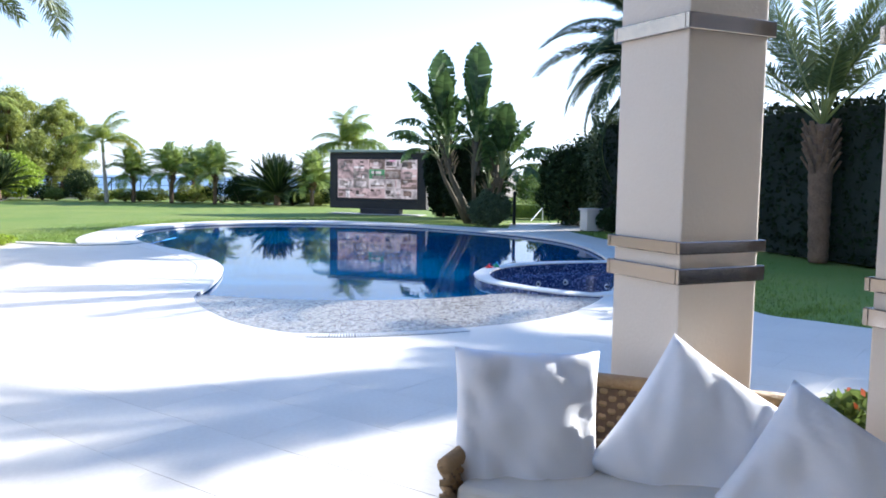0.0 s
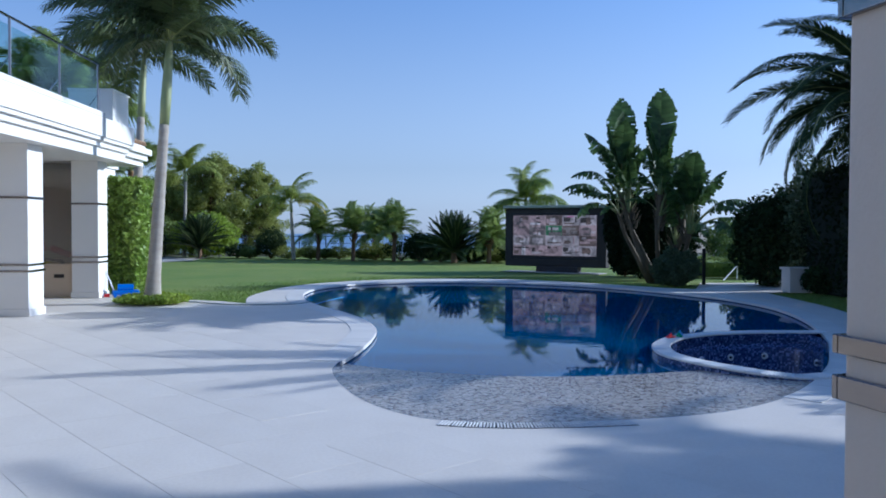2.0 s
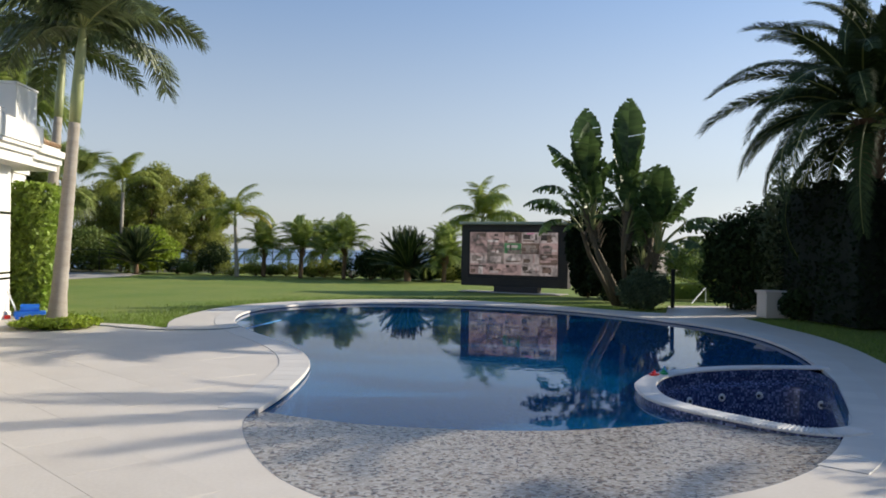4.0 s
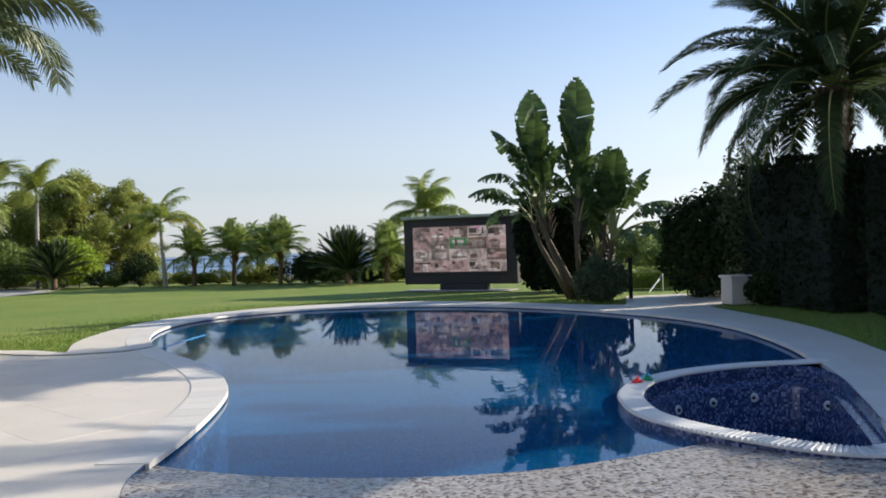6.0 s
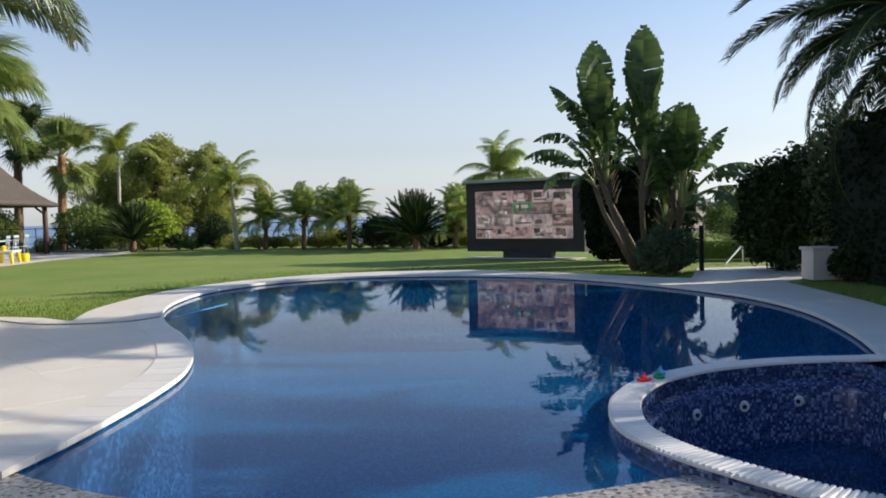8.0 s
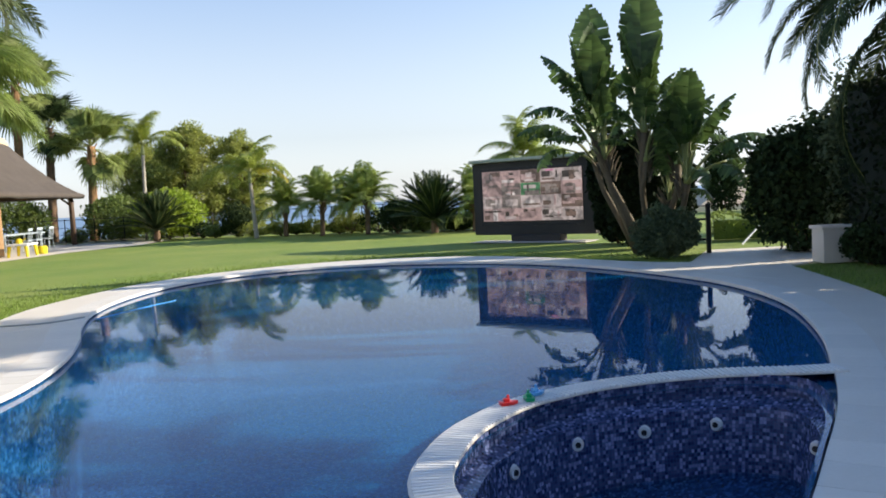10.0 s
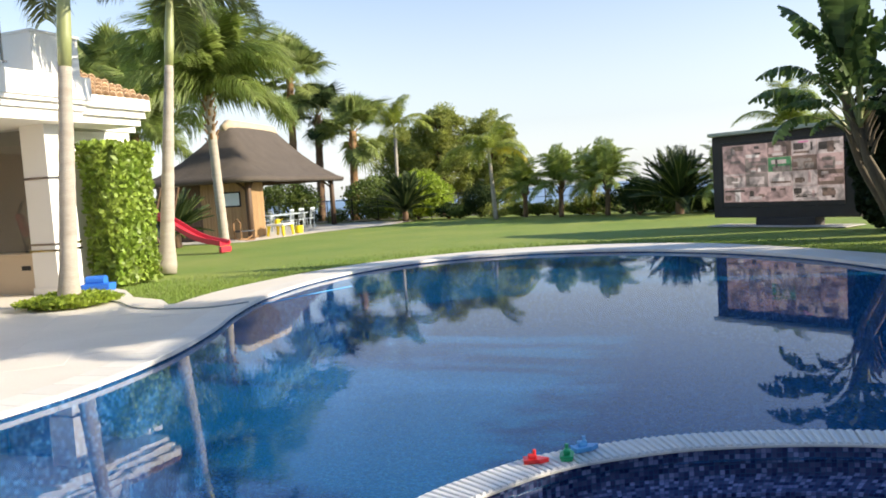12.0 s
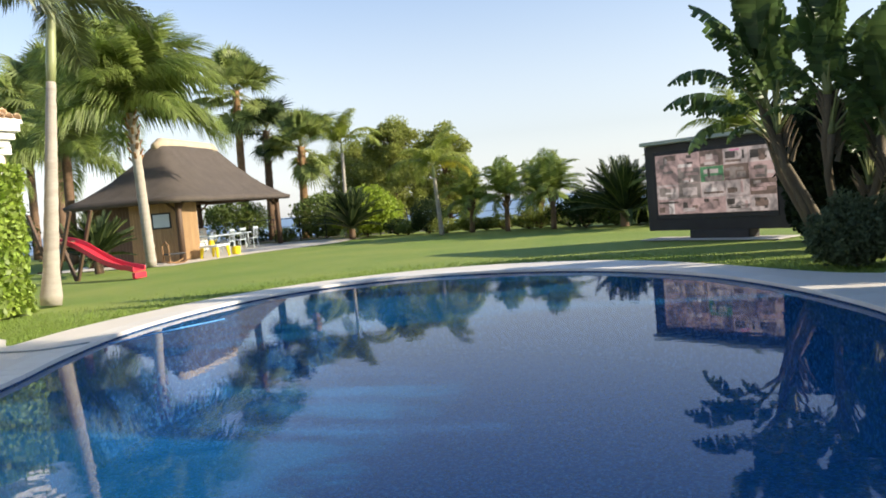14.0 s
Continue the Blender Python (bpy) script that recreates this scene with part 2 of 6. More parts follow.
def mosaic_material(name, dark, light, scale):
    """Small square glass tiles, each with its own blue."""
    m = bpy.data.materials.new(name)
    m.use_nodes = True
    N, L = m.node_tree.nodes, m.node_tree.links
    bsdf = N["Principled BSDF"]
    tc = N.new("ShaderNodeTexCoord")
    vo = N.new("ShaderNodeTexVoronoi")
    vo.distance = "CHEBYCHEV"
    vo.inputs["Scale"].default_value = scale
    vo.inputs["Randomness"].default_value = 0.12
    L.new(tc.outputs["UV"], vo.inputs["Vector"])
    sep = N.new("ShaderNodeSeparateColor")
    L.new(vo.outputs["Color"], sep.inputs[0])
    r = N.new("ShaderNodeValToRGB")
    r.color_ramp.elements[0].color = (*dark, 1)
    r.color_ramp.elements[1].color = (*light, 1)
    mid = r.color_ramp.elements.new(0.62)
    mid.color = (*[a * 0.75 + b * 0.25 for a, b in zip(dark, light)], 1)
    L.new(sep.outputs[0], r.inputs[0])
    lines = N.new("ShaderNodeMapRange")
    lines.inputs["From Min"].default_value = 0.43
    lines.inputs["From Max"].default_value = 0.47
    L.new(vo.outputs["Distance"], lines.inputs["Value"])
    mx = N.new("ShaderNodeMix")
    mx.data_type = "RGBA"
    mx.inputs["B"].default_value = (0.03, 0.10, 0.20, 1)
    L.new(lines.outputs[0], mx.inputs["Factor"])
    L.new(r.outputs[0], mx.inputs["A"])
    L.new(mx.outputs["Result"], bsdf.inputs["Base Color"])
    bsdf.inputs["Roughness"].default_value = 0.18
    return m


def water_material(name, waves, strength, depth=0.44):
    m = bpy.data.materials.new(name)
    m.use_nodes = True
    N, L = m.node_tree.nodes, m.node_tree.links
    N.clear()
    out = N.new("ShaderNodeOutputMaterial")
    gl = N.new("ShaderNodeBsdfGlossy")
    gl.inputs["Roughness"].default_value = 0.02
    tr = N.new("ShaderNodeBsdfTransparent")
    tr.inputs["Color"].default_value = (0.34, 0.74, 0.93, 1)
    fr = N.new("ShaderNodeFresnel")
    fr.inputs["IOR"].default_value = 1.333
    mx = N.new("ShaderNodeMixShader")
    tc = N.new("ShaderNodeTexCoord")
    no = N.new("ShaderNodeTexNoise")
    no.inputs["Scale"].default_value = waves
    no.inputs["Detail"].default_value = 1
    L.new(tc.outputs["Object"], no.inputs["Vector"])
    big = N.new("ShaderNodeTexNoise")
    big.inputs["Scale"].default_value = 0.16
    L.new(tc.outputs["Object"], big.inputs["Vector"])
    k = N.new("ShaderNodeMapRange")
    k.inputs["From Min"].default_value = 0.42
    k.inputs["From Max"].default_value = 0.68
    k.inputs["To Min"].default_value = strength * 0.25
    k.inputs["To Max"].default_value = strength * 1.6
    L.new(big.outputs["Fac"], k.inputs["Value"])
    b = N.new("ShaderNodeBump")
    b.inputs["Distance"].default_value = 0.02
    L.new(k.outputs[0], b.inputs["Strength"])
    L.new(no.outputs["Fac"], b.inputs["Height"])
    L.new(b.outputs[0], gl.inputs["Normal"])
    L.new(b.outputs[0], fr.inputs["Normal"])
    L.new(fr.outputs[0], mx.inputs[0])
    body = N.new("ShaderNodeBsdfDiffuse")         # light scattered back by the body of water
    body.inputs["Color"].default_value = (0.001, 0.15, 0.38, 1)
    deep = N.new("ShaderNodeMixShader")
    deep.inputs[0].default_value = depth
    L.new(tr.outputs[0], deep.inputs[1])
    L.new(body.outputs[0], deep.inputs[2])
    L.new(deep.outputs[0], mx.inputs[1])
    L.new(gl.outputs[0], mx.inputs[2])
    L.new(mx.outputs[0], out.inputs["Surface"])
    return m


def glass_material(name, tint, gloss=0.09):
    m = bpy.data.materials.new(name)
    m.use_nodes = True
    N, L = m.node_tree.nodes, m.node_tree.links
    N.clear()
    out = N.new("ShaderNodeOutputMaterial")
    gl = N.new("ShaderNodeBsdfGlossy")
    gl.inputs["Roughness"].default_value = 0.02
    tr = N.new("ShaderNodeBsdfTransparent")
    tr.inputs["Color"].default_value = (*tint, 1)
    mx = N.new("ShaderNodeMixShader")
    mx.inputs[0].default_value = gloss
    L.new(tr.outputs[0], mx.inputs[1])
    L.new(gl.outputs[0], mx.inputs[2])
    L.new(mx.outputs[0], out.inputs["Surface"])
    return m


def emission(name, colour, strength):
    m = bpy.data.materials.new(name)
    m.use_nodes = True
    N, L = m.node_tree.nodes, m.node_tree.links
    b = N["Principled BSDF"]
    b.inputs["Base Color"].default_value = (*[c * 0.3 for c in colour], 1)
    at = N.new("ShaderNodeTexCoord")
    blur = N.new("ShaderNodeTexNoise")
    blur.inputs["Scale"].default_value, blur.inputs["Detail"].default_value, blur.inputs["Distortion"].default_value = 3.2, 5, 1.2
    L.new(at.outputs["Object"], blur.inputs["Vector"])
    cr = N.new("ShaderNodeValToRGB")
    cr.color_ramp.elements[0].position, cr.color_ramp.elements[1].position = 0.38, 0.62
    cr.color_ramp.elements[0].color = (*[c * 0.35 for c in colour], 1)
    cr.color_ramp.elements[1].color = (*[c * 1.5 for c in colour], 1)
    L.new(blur.outputs["Fac"], cr.inputs[0])
    L.new(cr.outputs[0], b.inputs["Emission Color"])
    b.inputs["Emission Strength"].default_value = strength
    b.inputs["Roughness"].default_value = 0.3
    return m


PEBBLE = pebble_material()
MOSAIC = mosaic_material("pool_mosaic", (0.006, 0.024, 0.10), (0.13, 0.25, 0.48), 26)
MOSAIC_SPA = mosaic_material("spa_mosaic", (0.012, 0.017, 0.07), (0.26, 0.30, 0.52), 34)
WATER = water_material("pool_water", 5.5, 0.05)
SPA_WATER = water_material("spa_water", 9.0, 0.05, 0.1)
SEA = material("sea", (0.10, 0.19, 0.30), 0.35, spots=(0.13, 0.23, 0.34), scale=0.004, grain=0.05, amount=0.5, bump=0.05)
GLASS = glass_material("balustrade_glass", (0.80, 0.92, 0.92))
TINTED = glass_material("tinted_glass", (0.60, 0.58, 0.56), 0.16)


# ---------- building helpers ----------
def link(name, bm, mat, parent=None, label="", smooth=False, mats=None):
    me = bpy.data.meshes.new(name)
    bm.to_mesh(me)
    bm.free()
    if smooth:
        me.polygons.foreach_set("use_smooth", [True] * len(me.polygons))
    for mm in (mats or [mat]):
        me.materials.append(mm)
    ob = new(name, me)
    if parent:
        ob.parent = parent
    if label:
        ob["label"] = label
    return ob


def part(name, bm, mat, parent, label="", smooth=False, mats=None):
    return link(name, bm, mat, parent, label, smooth, mats)


def share(name, me, parent, m, label=""):
    """One more object on an existing mesh, as a part."""
    ob = new(name, me)
    ob.parent = parent
    ob.matrix_local = m
    if label:
        ob["label"] = label
    return ob


def mesh_of(name, bm, mats, smooth=False):
    me = bpy.data.meshes.new(name)
    bm.to_mesh(me)
    bm.free()
    if smooth:
        me.polygons.foreach_set("use_smooth", [True] * len(me.polygons))
    for mm in mats:
        me.materials.append(mm)
    return me


def thing(name, at, label, category, group="", kind="", turn=0.0):
    ob = new(name)
    ob.empty_display_size = 0.1
    ob.matrix_world = pose(*at, 0, 0, turn)
    return tagged(ob, label, category, group, kind)


def add_box(bm, c, s, bevel=0.0, rot=None, segs=1):
    r = bmesh.ops.create_cube(bm, size=1.0)
    vs = r["verts"]
    m = Matrix.Translation(c) @ (rot or Matrix()) @ Matrix.Diagonal((*s, 1))
    bmesh.ops.transform(bm, matrix=m, verts=vs)
    if bevel:
        es = list({e for v in vs for e in v.link_edges})
        bmesh.ops.bevel(bm, geom=es, offset=bevel, segments=segs, affect="EDGES", profile=0.6)
    return bm


def box(c, s, bevel=0.01, rot=None, segs=2):
    return add_box(bmesh.new(), c, s, bevel, rot, segs)


def tube(points, radii, sides=10, bm=None, cap=True):
    """A tapered tube along points."""
    bm = bm or bmesh.new()
    rings = []
    pts = [Vector(p) for p in points]
    for i, p in enumerate(pts):
        d = (pts[min(i + 1, len(pts) - 1)] - pts[max(i - 1, 0)]).normalized()
        q = d.to_track_quat("Z", "Y")
        r = radii[i] if not isinstance(radii, (int, float)) else radii
        rings.append([bm.verts.new(p + q @ Vector((math.cos(a) * r, math.sin(a) * r, 0))) for a in (2 * math.pi * k / sides for k in range(sides))])
    for a, b in zip(rings, rings[1:]):
        for k in range(sides):
            bm.faces.new((a[k], a[(k + 1) % sides], b[(k + 1) % sides], b[k]))
    if cap:
        bm.faces.new(list(reversed(rings[0])))
        bm.faces.new(rings[-1])
    return bm


def spline(ctrl, per=8, closed=True):
    """Catmull-Rom through the control points."""
    n = len(ctrl)
    out = []
    P = [Vector((*c, 0)) for c in ctrl]
    for i in range(n if closed else n - 1):
        g = lambda k: P[k % n] if closed else P[min(max(k, 0), n - 1)]
        a, b, c, d = g(i - 1), g(i), g(i + 1), g(i + 2)
        for s in range(per):
            t = s / per
            out.append(0.5 * ((2 * b) + (c - a) * t + (2 * a - 5 * b + 4 * c - d) * t * t + (3 * b - a - 3 * c + d) * t ** 3))
    if not closed:
        out.append(P[-1])
    return [(p.x, p.y) for p in out]


def inside(x, y, poly):
    r = False
    j = len(poly) - 1
    for i in range(len(poly)):
        xi, yi = poly[i]
        xj, yj = poly[j]
        if (yi > y) != (yj > y) and x < (xj - xi) * (y - yi) / (yj - yi) + xi:
            r = not r
        j = i
    return r


def fill(loops, z, bm=None):
    """A flat sheet bounded by the loops (holes are loops inside the first)."""
    bm = bm or bmesh.new()
    edges = []
    for lp in loops:
        vs = [bm.verts.new((x, y, z)) for x, y in lp]
        edges += [bm.edges.new((vs[i], vs[(i + 1) % len(vs)])) for i in range(len(vs))]
    bmesh.ops.triangle_fill(bm, use_beauty=True, use_dissolve=False, edges=edges, normal=(0, 0, 1))
    for f in bm.faces:
        if f.normal.z < 0:
            f.normal_flip()
    return bm


def skirt(loop, z0, z1, bm=None, uv=True):
    """A wall along a closed line, with metres as UV."""
    bm = bm or bmesh.new()
    lay = bm.loops.layers.uv.verify()
    n = len(loop)
    top = [bm.verts.new((x, y, z1)) for x, y in loop]
    bot = [bm.verts.new((x, y, z0)) for x, y in loop]
    s = 0.0
    for i in range(n):
        j = (i + 1) % n
        d = math.dist(loop[i], loop[j])
        f = bm.faces.new((bot[i], bot[j], top[j], top[i]))
        for l, u in zip(f.loops, ((s, z0), (s + d, z0), (s + d, z1), (s, z1))):
            l[lay].uv = u
        s += d
    return bm


def offset(loop, d):
    """The closed line moved sideways by d (to its left)."""
    n = len(loop)
    out = []
    for i in range(n):
        a, b = Vector(loop[i - 1]), Vector(loop[(i + 1) % n])
        t = (b - a).normalized()
        out.append((loop[i][0] - t.y * d, loop[i][1] + t.x * d))
    return out


# ---------- plan ----------
POOL = spline([(-4.05, 8.2), (-3.85, 9.3), (-3.70, 10.7), (-3.70, 11.8), (-3.95, 13.1), (-4.45, 14.5), (-4.95, 15.6), (-5.5, 17.2),
               (-5.75, 19.0), (-5.62, 20.8), (-5.1, 22.1), (-4.2, 23.1), (-3.0, 23.7), (-1.6, 23.82), (-0.2, 23.55), (1.3, 22.8),
               (2.5, 21.75), (3.45, 20.4), (4.25, 18.7), (4.75, 17.0), (4.8, 15.0), (4.35, 12.9), (3.75, 11.2), (3.25, 10.0),
               (2.72, 8.98), (2.15, 7.95), (1.5, 7.0), (0.91, 6.27), (0.2, 5.66), (-0.5, 5.3), (-1.39, 5.1), (-2.27, 5.05),
               (-2.87, 5.17), (-3.2, 5.4), (-3.58, 5.95), (-3.87, 6.75), (-4.05, 7.6)], 5)
BEACH_EDGE = spline([(-4.2, 8.72), (-3.7, 8.33), (-3.0, 7.92), (-2.1, 7.64), (-1.25, 7.54), (-0.5, 7.64), (0.3, 7.86), (0.72, 8.0)], 6, False)
SPA_IN = spline([(1.5, 7.22), (1.18, 7.40), (0.90, 7.80), (0.63, 8.3), (0.47, 8.8), (0.59, 9.5), (0.78, 9.9), (1.10, 10.32), (1.58, 10.64), (2.28, 10.87),
                 (2.9, 10.93), (3.3, 10.7), (3.2, 10.0), (2.72, 9.05), (2.2, 8.08), (1.85, 7.48)], 5)
RIM = spline([(1.75, 7.05), (1.34, 6.97), (0.98, 7.22), (0.68, 7.66), (0.42, 8.15), (0.28, 8.8), (0.44, 9.6), (0.71, 10.12), (0.93, 10.40), (1.17, 10.60), (1.62, 10.87), (2.25, 11.07), (2.8, 11.13), (3.4, 11.10), (3.72, 11.12)], 6, False)
LAWN_EDGE = [(-10.45, 18.9), (-9.4, 18.35), (-8.3, 17.35), (-7.4, 17.0), (-6.78, 16.45)] + spline([(-6.72, 16.5), (-6.95, 17.9), (-6.9, 19.4), (-6.55, 21.4), (-5.7, 23.1), (-4.6, 24.2), (-3.4, 24.95), (-2.0, 25.25), (-0.6, 25.2),
               (0.5, 24.85), (1.6, 24.15), (2.75, 23.0), (3.8, 21.7), (4.55, 20.9), (5.1, 20.6)], 5, False)
RIGHT_EDGE = [(6.2, 23.2), (9.5, 23.2), (9.5, 20.4), (7.2, 19.6)] + spline([(6.5, 19.1), (6.35, 17.4), (6.1, 15.2), (5.6, 13.2), (4.8, 11.0), (3.9, 8.6), (3.2, 6.7), (2.75, 5.3), (3.1, 4.6), (3.8, 3.4), (5.2, 1.6), (8, 0.2), (12, -0.3)], 5, False)
DECK = LAWN_EDGE + RIGHT_EDGE + [(12, -9), (-17, -9), (-17, 18.9)]
WATER_Z = -0.065


# ---------- setting: ground, sea, deck ----------
def build_ground():
    bm = bmesh.new()
    xs = [-900, -300, -120, -70] + [-46 + i * 1.0 for i in range(63)] + [40, 80, 300, 900]
    ys = [-300, -80, -30] + [-12 + i * 1.0 for i in range(72)] + [64, 75, 95, 140]
    grid = {}
    for i, x in enumerate(xs):
        for j, y in enumerate(ys):
            z = -0.03
            if y > 53:
                z = -0.03 - (y - 53) * 0.32
            grid[i, j] = (x, y, z)
    inner = offset(POOL, 0.25)
    used = {}

    def v(k):
        if k not in used:
            used[k] = bm.verts.new(grid[k])
        return used[k]
    for i in range(len(xs) - 1):
        for j in range(len(ys) - 1):
            cx, cy = (xs[i] + xs[i + 1]) / 2, (ys[j] + ys[j + 1]) / 2
            if -8 < cx < 7 and 3 < cy < 27 and any(inside(x, y, POOL) for x in (xs[i], cx, xs[i + 1]) for y in (ys[j], cy, ys[j + 1])):
                continue
            f = bm.faces.new((v((i, j)), v((i + 1, j)), v((i + 1, j + 1)), v((i, j + 1))))
            far = abs(cx + 10) > 40 or cy > 46 or cy < -12
            f.material_index = 1 if far else 0
    ob = link("ground", bm, None, mats=[LAWN, SCRUB])
    tagged(ob, "short green garden lawn running out to a scrubby hillside", "lawn", kind="structure")
    bm = bmesh.new()
    bmesh.ops.create_grid(bm, x_segments=1, y_segments=1, size=4500, matrix=Matrix.Translation((0, 4560, -38)))
    tagged(link("water_sea", bm, SEA), "calm blue-grey sea in haze", "sea", kind="structure")


build_ground()

# Slab under the deck tiles, with the pool's hole in it
bm = fill([DECK, POOL], -0.0015)
deck = tagged(link("pavement", bm, STONE), "pale limestone pool deck with large slabs", "paving", kind="structure")
bm = skirt(list(reversed(DECK)), -0.06, -0.0015)
part("edge", bm, STONE, deck)

# Pool shell: tiled wall and floor
shell = bmesh.new()
skirt(POOL, -1.7, 0.0, shell)
fl = fill([POOL], -1.7)
lay = fl.loops.layers.uv.verify()
for f in fl.faces:
    for l in f.loops:
        l[lay].uv = l.vert.co.xy
tmp = bpy.data.meshes.new("tmp_floor")
fl.to_mesh(tmp)
fl.free()
shell.from_mesh(tmp)
bpy.data.meshes.remove(tmp)
pool = tagged(link("pool_basin", shell, MOSAIC), "free-form swimming pool lined with blue glass mosaic", "pool", kind="structure")

spa_hole = [(1.75 + (x - 1.75) * 0.965 - 0.02, 8.95 + (y - 8.95) * 0.965 + 0.02) for x, y in SPA_IN]
bm = fill([offset(POOL, 0.01), spa_hole], WATER_Z)
water = tagged(link("water", bm, WATER), "still deep-blue pool water mirroring the garden", "water", kind="structure")
water.visible_shadow = False

# Shallow pebble beach, sloping from the deck under the waterline
out_ring = [p for p in POOL if p[1] < 8.3 and p[0] < 1.6]
beach_loop = [p for p in out_ring if not (p[0] > 1.0 and p[1] > 6.9)]
beach_loop = beach_loop[1:] + beach_loop[:1]
bm = bmesh.new()
NB = 46


def along(line, u):
    d = [0.0]
    for a, b in zip(line, line[1:]):
        d.append(d[-1] + math.dist(a, b))
    s = u * d[-1]
    for i in range(len(line) - 1):
        if d[i + 1] >= s - 1e-9:
            k = (s - d[i]) / max(1e-9, d[i + 1] - d[i])
            return (line[i][0] * (1 - k) + line[i + 1][0] * k, line[i][1] * (1 - k) + line[i + 1][1] * k)
    return line[-1]


outer = list(reversed(beach_loop))
edge_line = BEACH_EDGE
rows_b = []
for i in range(NB + 1):
    u = i / NB
    o, e = along(outer, u), along(edge_line, u)
    rows_b.append([bm.verts.new((o[0] + (e[0] - o[0]) * k, o[1] + (e[1] - o[1]) * k, -0.008 - 0.048 * k ** 1.2)) for k in (0, 0.25, 0.5, 0.75, 1.0)] + [bm.verts.new((e[0], e[1], -1.2))])
for a, b in zip(rows_b, rows_b[1:]):
    for k in range(5):
        f = bm.faces.new((a[k], a[k + 1], b[k + 1], b[k]))
        f.material_index = 1 if k == 4 else 0
bmesh.ops.recalc_face_normals(bm, faces=bm.faces)
tagged(link("pebble_beach", bm, None, mats=[PEBBLE, MOSAIC]), "washed pebble beach entry sloping under the pool water", "pool steps", kind="structure")


# Spa: tiled bowl, raised rim, jets
def build_spa():
    spa = thing("spa", (1.9, 8.9, -1.0), "round spa bowl in navy glass mosaic beside the pool", "spa", kind="structure")
    o = Vector((1.9, 8.9, -1.0))
    bm = bmesh.new()
    lay = bm.loops.layers.uv.verify()
    c = Vector((1.75, 8.95))
    rings = []
    for k, z in ((1.0, 0.012), (1.0, -0.16), (0.9, -0.2), (0.86, -0.75), (0.60, -0.78), (0.56, -1.0), (0.02, -1.02)):
        rings.append([bm.verts.new((c.x + (x - c.x) * k - o.x, c.y + (y - c.y) * k - o.y, z - o.z)) for x, y in SPA_IN])
    n = len(SPA_IN)
    d = [0.0]
    for i in range(n):
        d.append(d[-1] + math.dist(SPA_IN[i], SPA_IN[(i + 1) % n]))
    vv = 0.0
    for a, b in zip(rings, rings[1:]):
        h = (a[0].co - b[0].co).length
        for i in range(n):
            j = (i + 1) % n
            f = bm.faces.new((a[i], b[i], b[j], a[j]))
            for l, uvw in zip(f.loops, ((d[i], vv), (d[i], vv + h), (d[i + 1], vv + h), (d[i + 1], vv))):
                l[lay].uv = uvw
        vv += h
    part("bowl", bm, MOSAIC_SPA, spa)
    # outer tiled wall down into the pool, under the rim
    line = [(x + 0.044 * (x - c.x) / math.dist((x, y), c), y + 0.044 * (y - c.y) / math.dist((x, y), c)) for x, y in RIM]
    bm = bmesh.new()
    lay = bm.loops.layers.uv.verify()
    s = 0.0
    for a, b in zip(line, line[1:]):
        va = [bm.verts.new((p[0] - o.x, p[1] - o.y, z - o.z)) for p in (a, b) for z in (-1.6, 0.004)]
        f = bm.faces.new((va[0], va[2], va[3], va[1]))
        e = math.dist(a, b)
        for l, uvw in zip(f.loops, ((s, 0), (s + e, 0), (s + e, 1.6), (s, 1.6))):
            l[lay].uv = uvw
        s += e
    part("outer_wall", bm, MOSAIC_SPA, spa)
    # jets on the inner wall
    wall = [(c.x + (x - c.x) * 0.892, c.y + (y - c.y) * 0.892) for x, y in SPA_IN]
    for spot in ((0.72, 9.2), (0.98, 9.75), (1.44, 10.3), (2.02, 10.55), (2.60, 10.6), (2.95, 10.0)):
        x, y = min(wall, key=lambda p: math.dist(p, spot))
        q = (c - Vector((x, y))).normalized()
        m = Matrix.Translation((x - o.x + q.x * 0.01, y - o.y + q.y * 0.01, -0.33 - o.z)) @ Vector((q.x, q.y, 0.06)).to_track_quat("Z", "Y").to_matrix().to_4x4()
        bm = bmesh.new()
        bmesh.ops.create_cone(bm, cap_ends=True, segments=18, radius1=0.058, radius2=0.045, depth=0.03)
        bmesh.ops.transform(bm, matrix=m, verts=bm.verts)
        jet = part("jet", bm, GRATE, spa, "round white jet fitting")
        bm = bmesh.new()
        bmesh.ops.create_cone(bm, cap_ends=True, segments=14, radius1=0.028, radius2=0.022, depth=0.046)
        bmesh.ops.transform(bm, matrix=m, verts=bm.verts)
        part("nozzle", bm, DARKMETAL, jet, "dark swivel nozzle")
    bm = fill([[(1.75 + (x - 1.75) * 0.87, 8.95 + (y - 8.95) * 0.87) for x, y in SPA_IN]], -0.72)
    w = tagged(link("water_spa", bm, SPA_WATER), "clear still spa water below the rim", "water", kind="structure")
    w.visible_shadow = False
    return spa


spa = build_spa()

# Raised rim stones of the spa and the white slatted overflow on it
rim = thing("spa_rim", (1.0, 9.0, 0.0), "pale stone spa rim with a white slatted overflow channel", "spa rim", kind="structure")


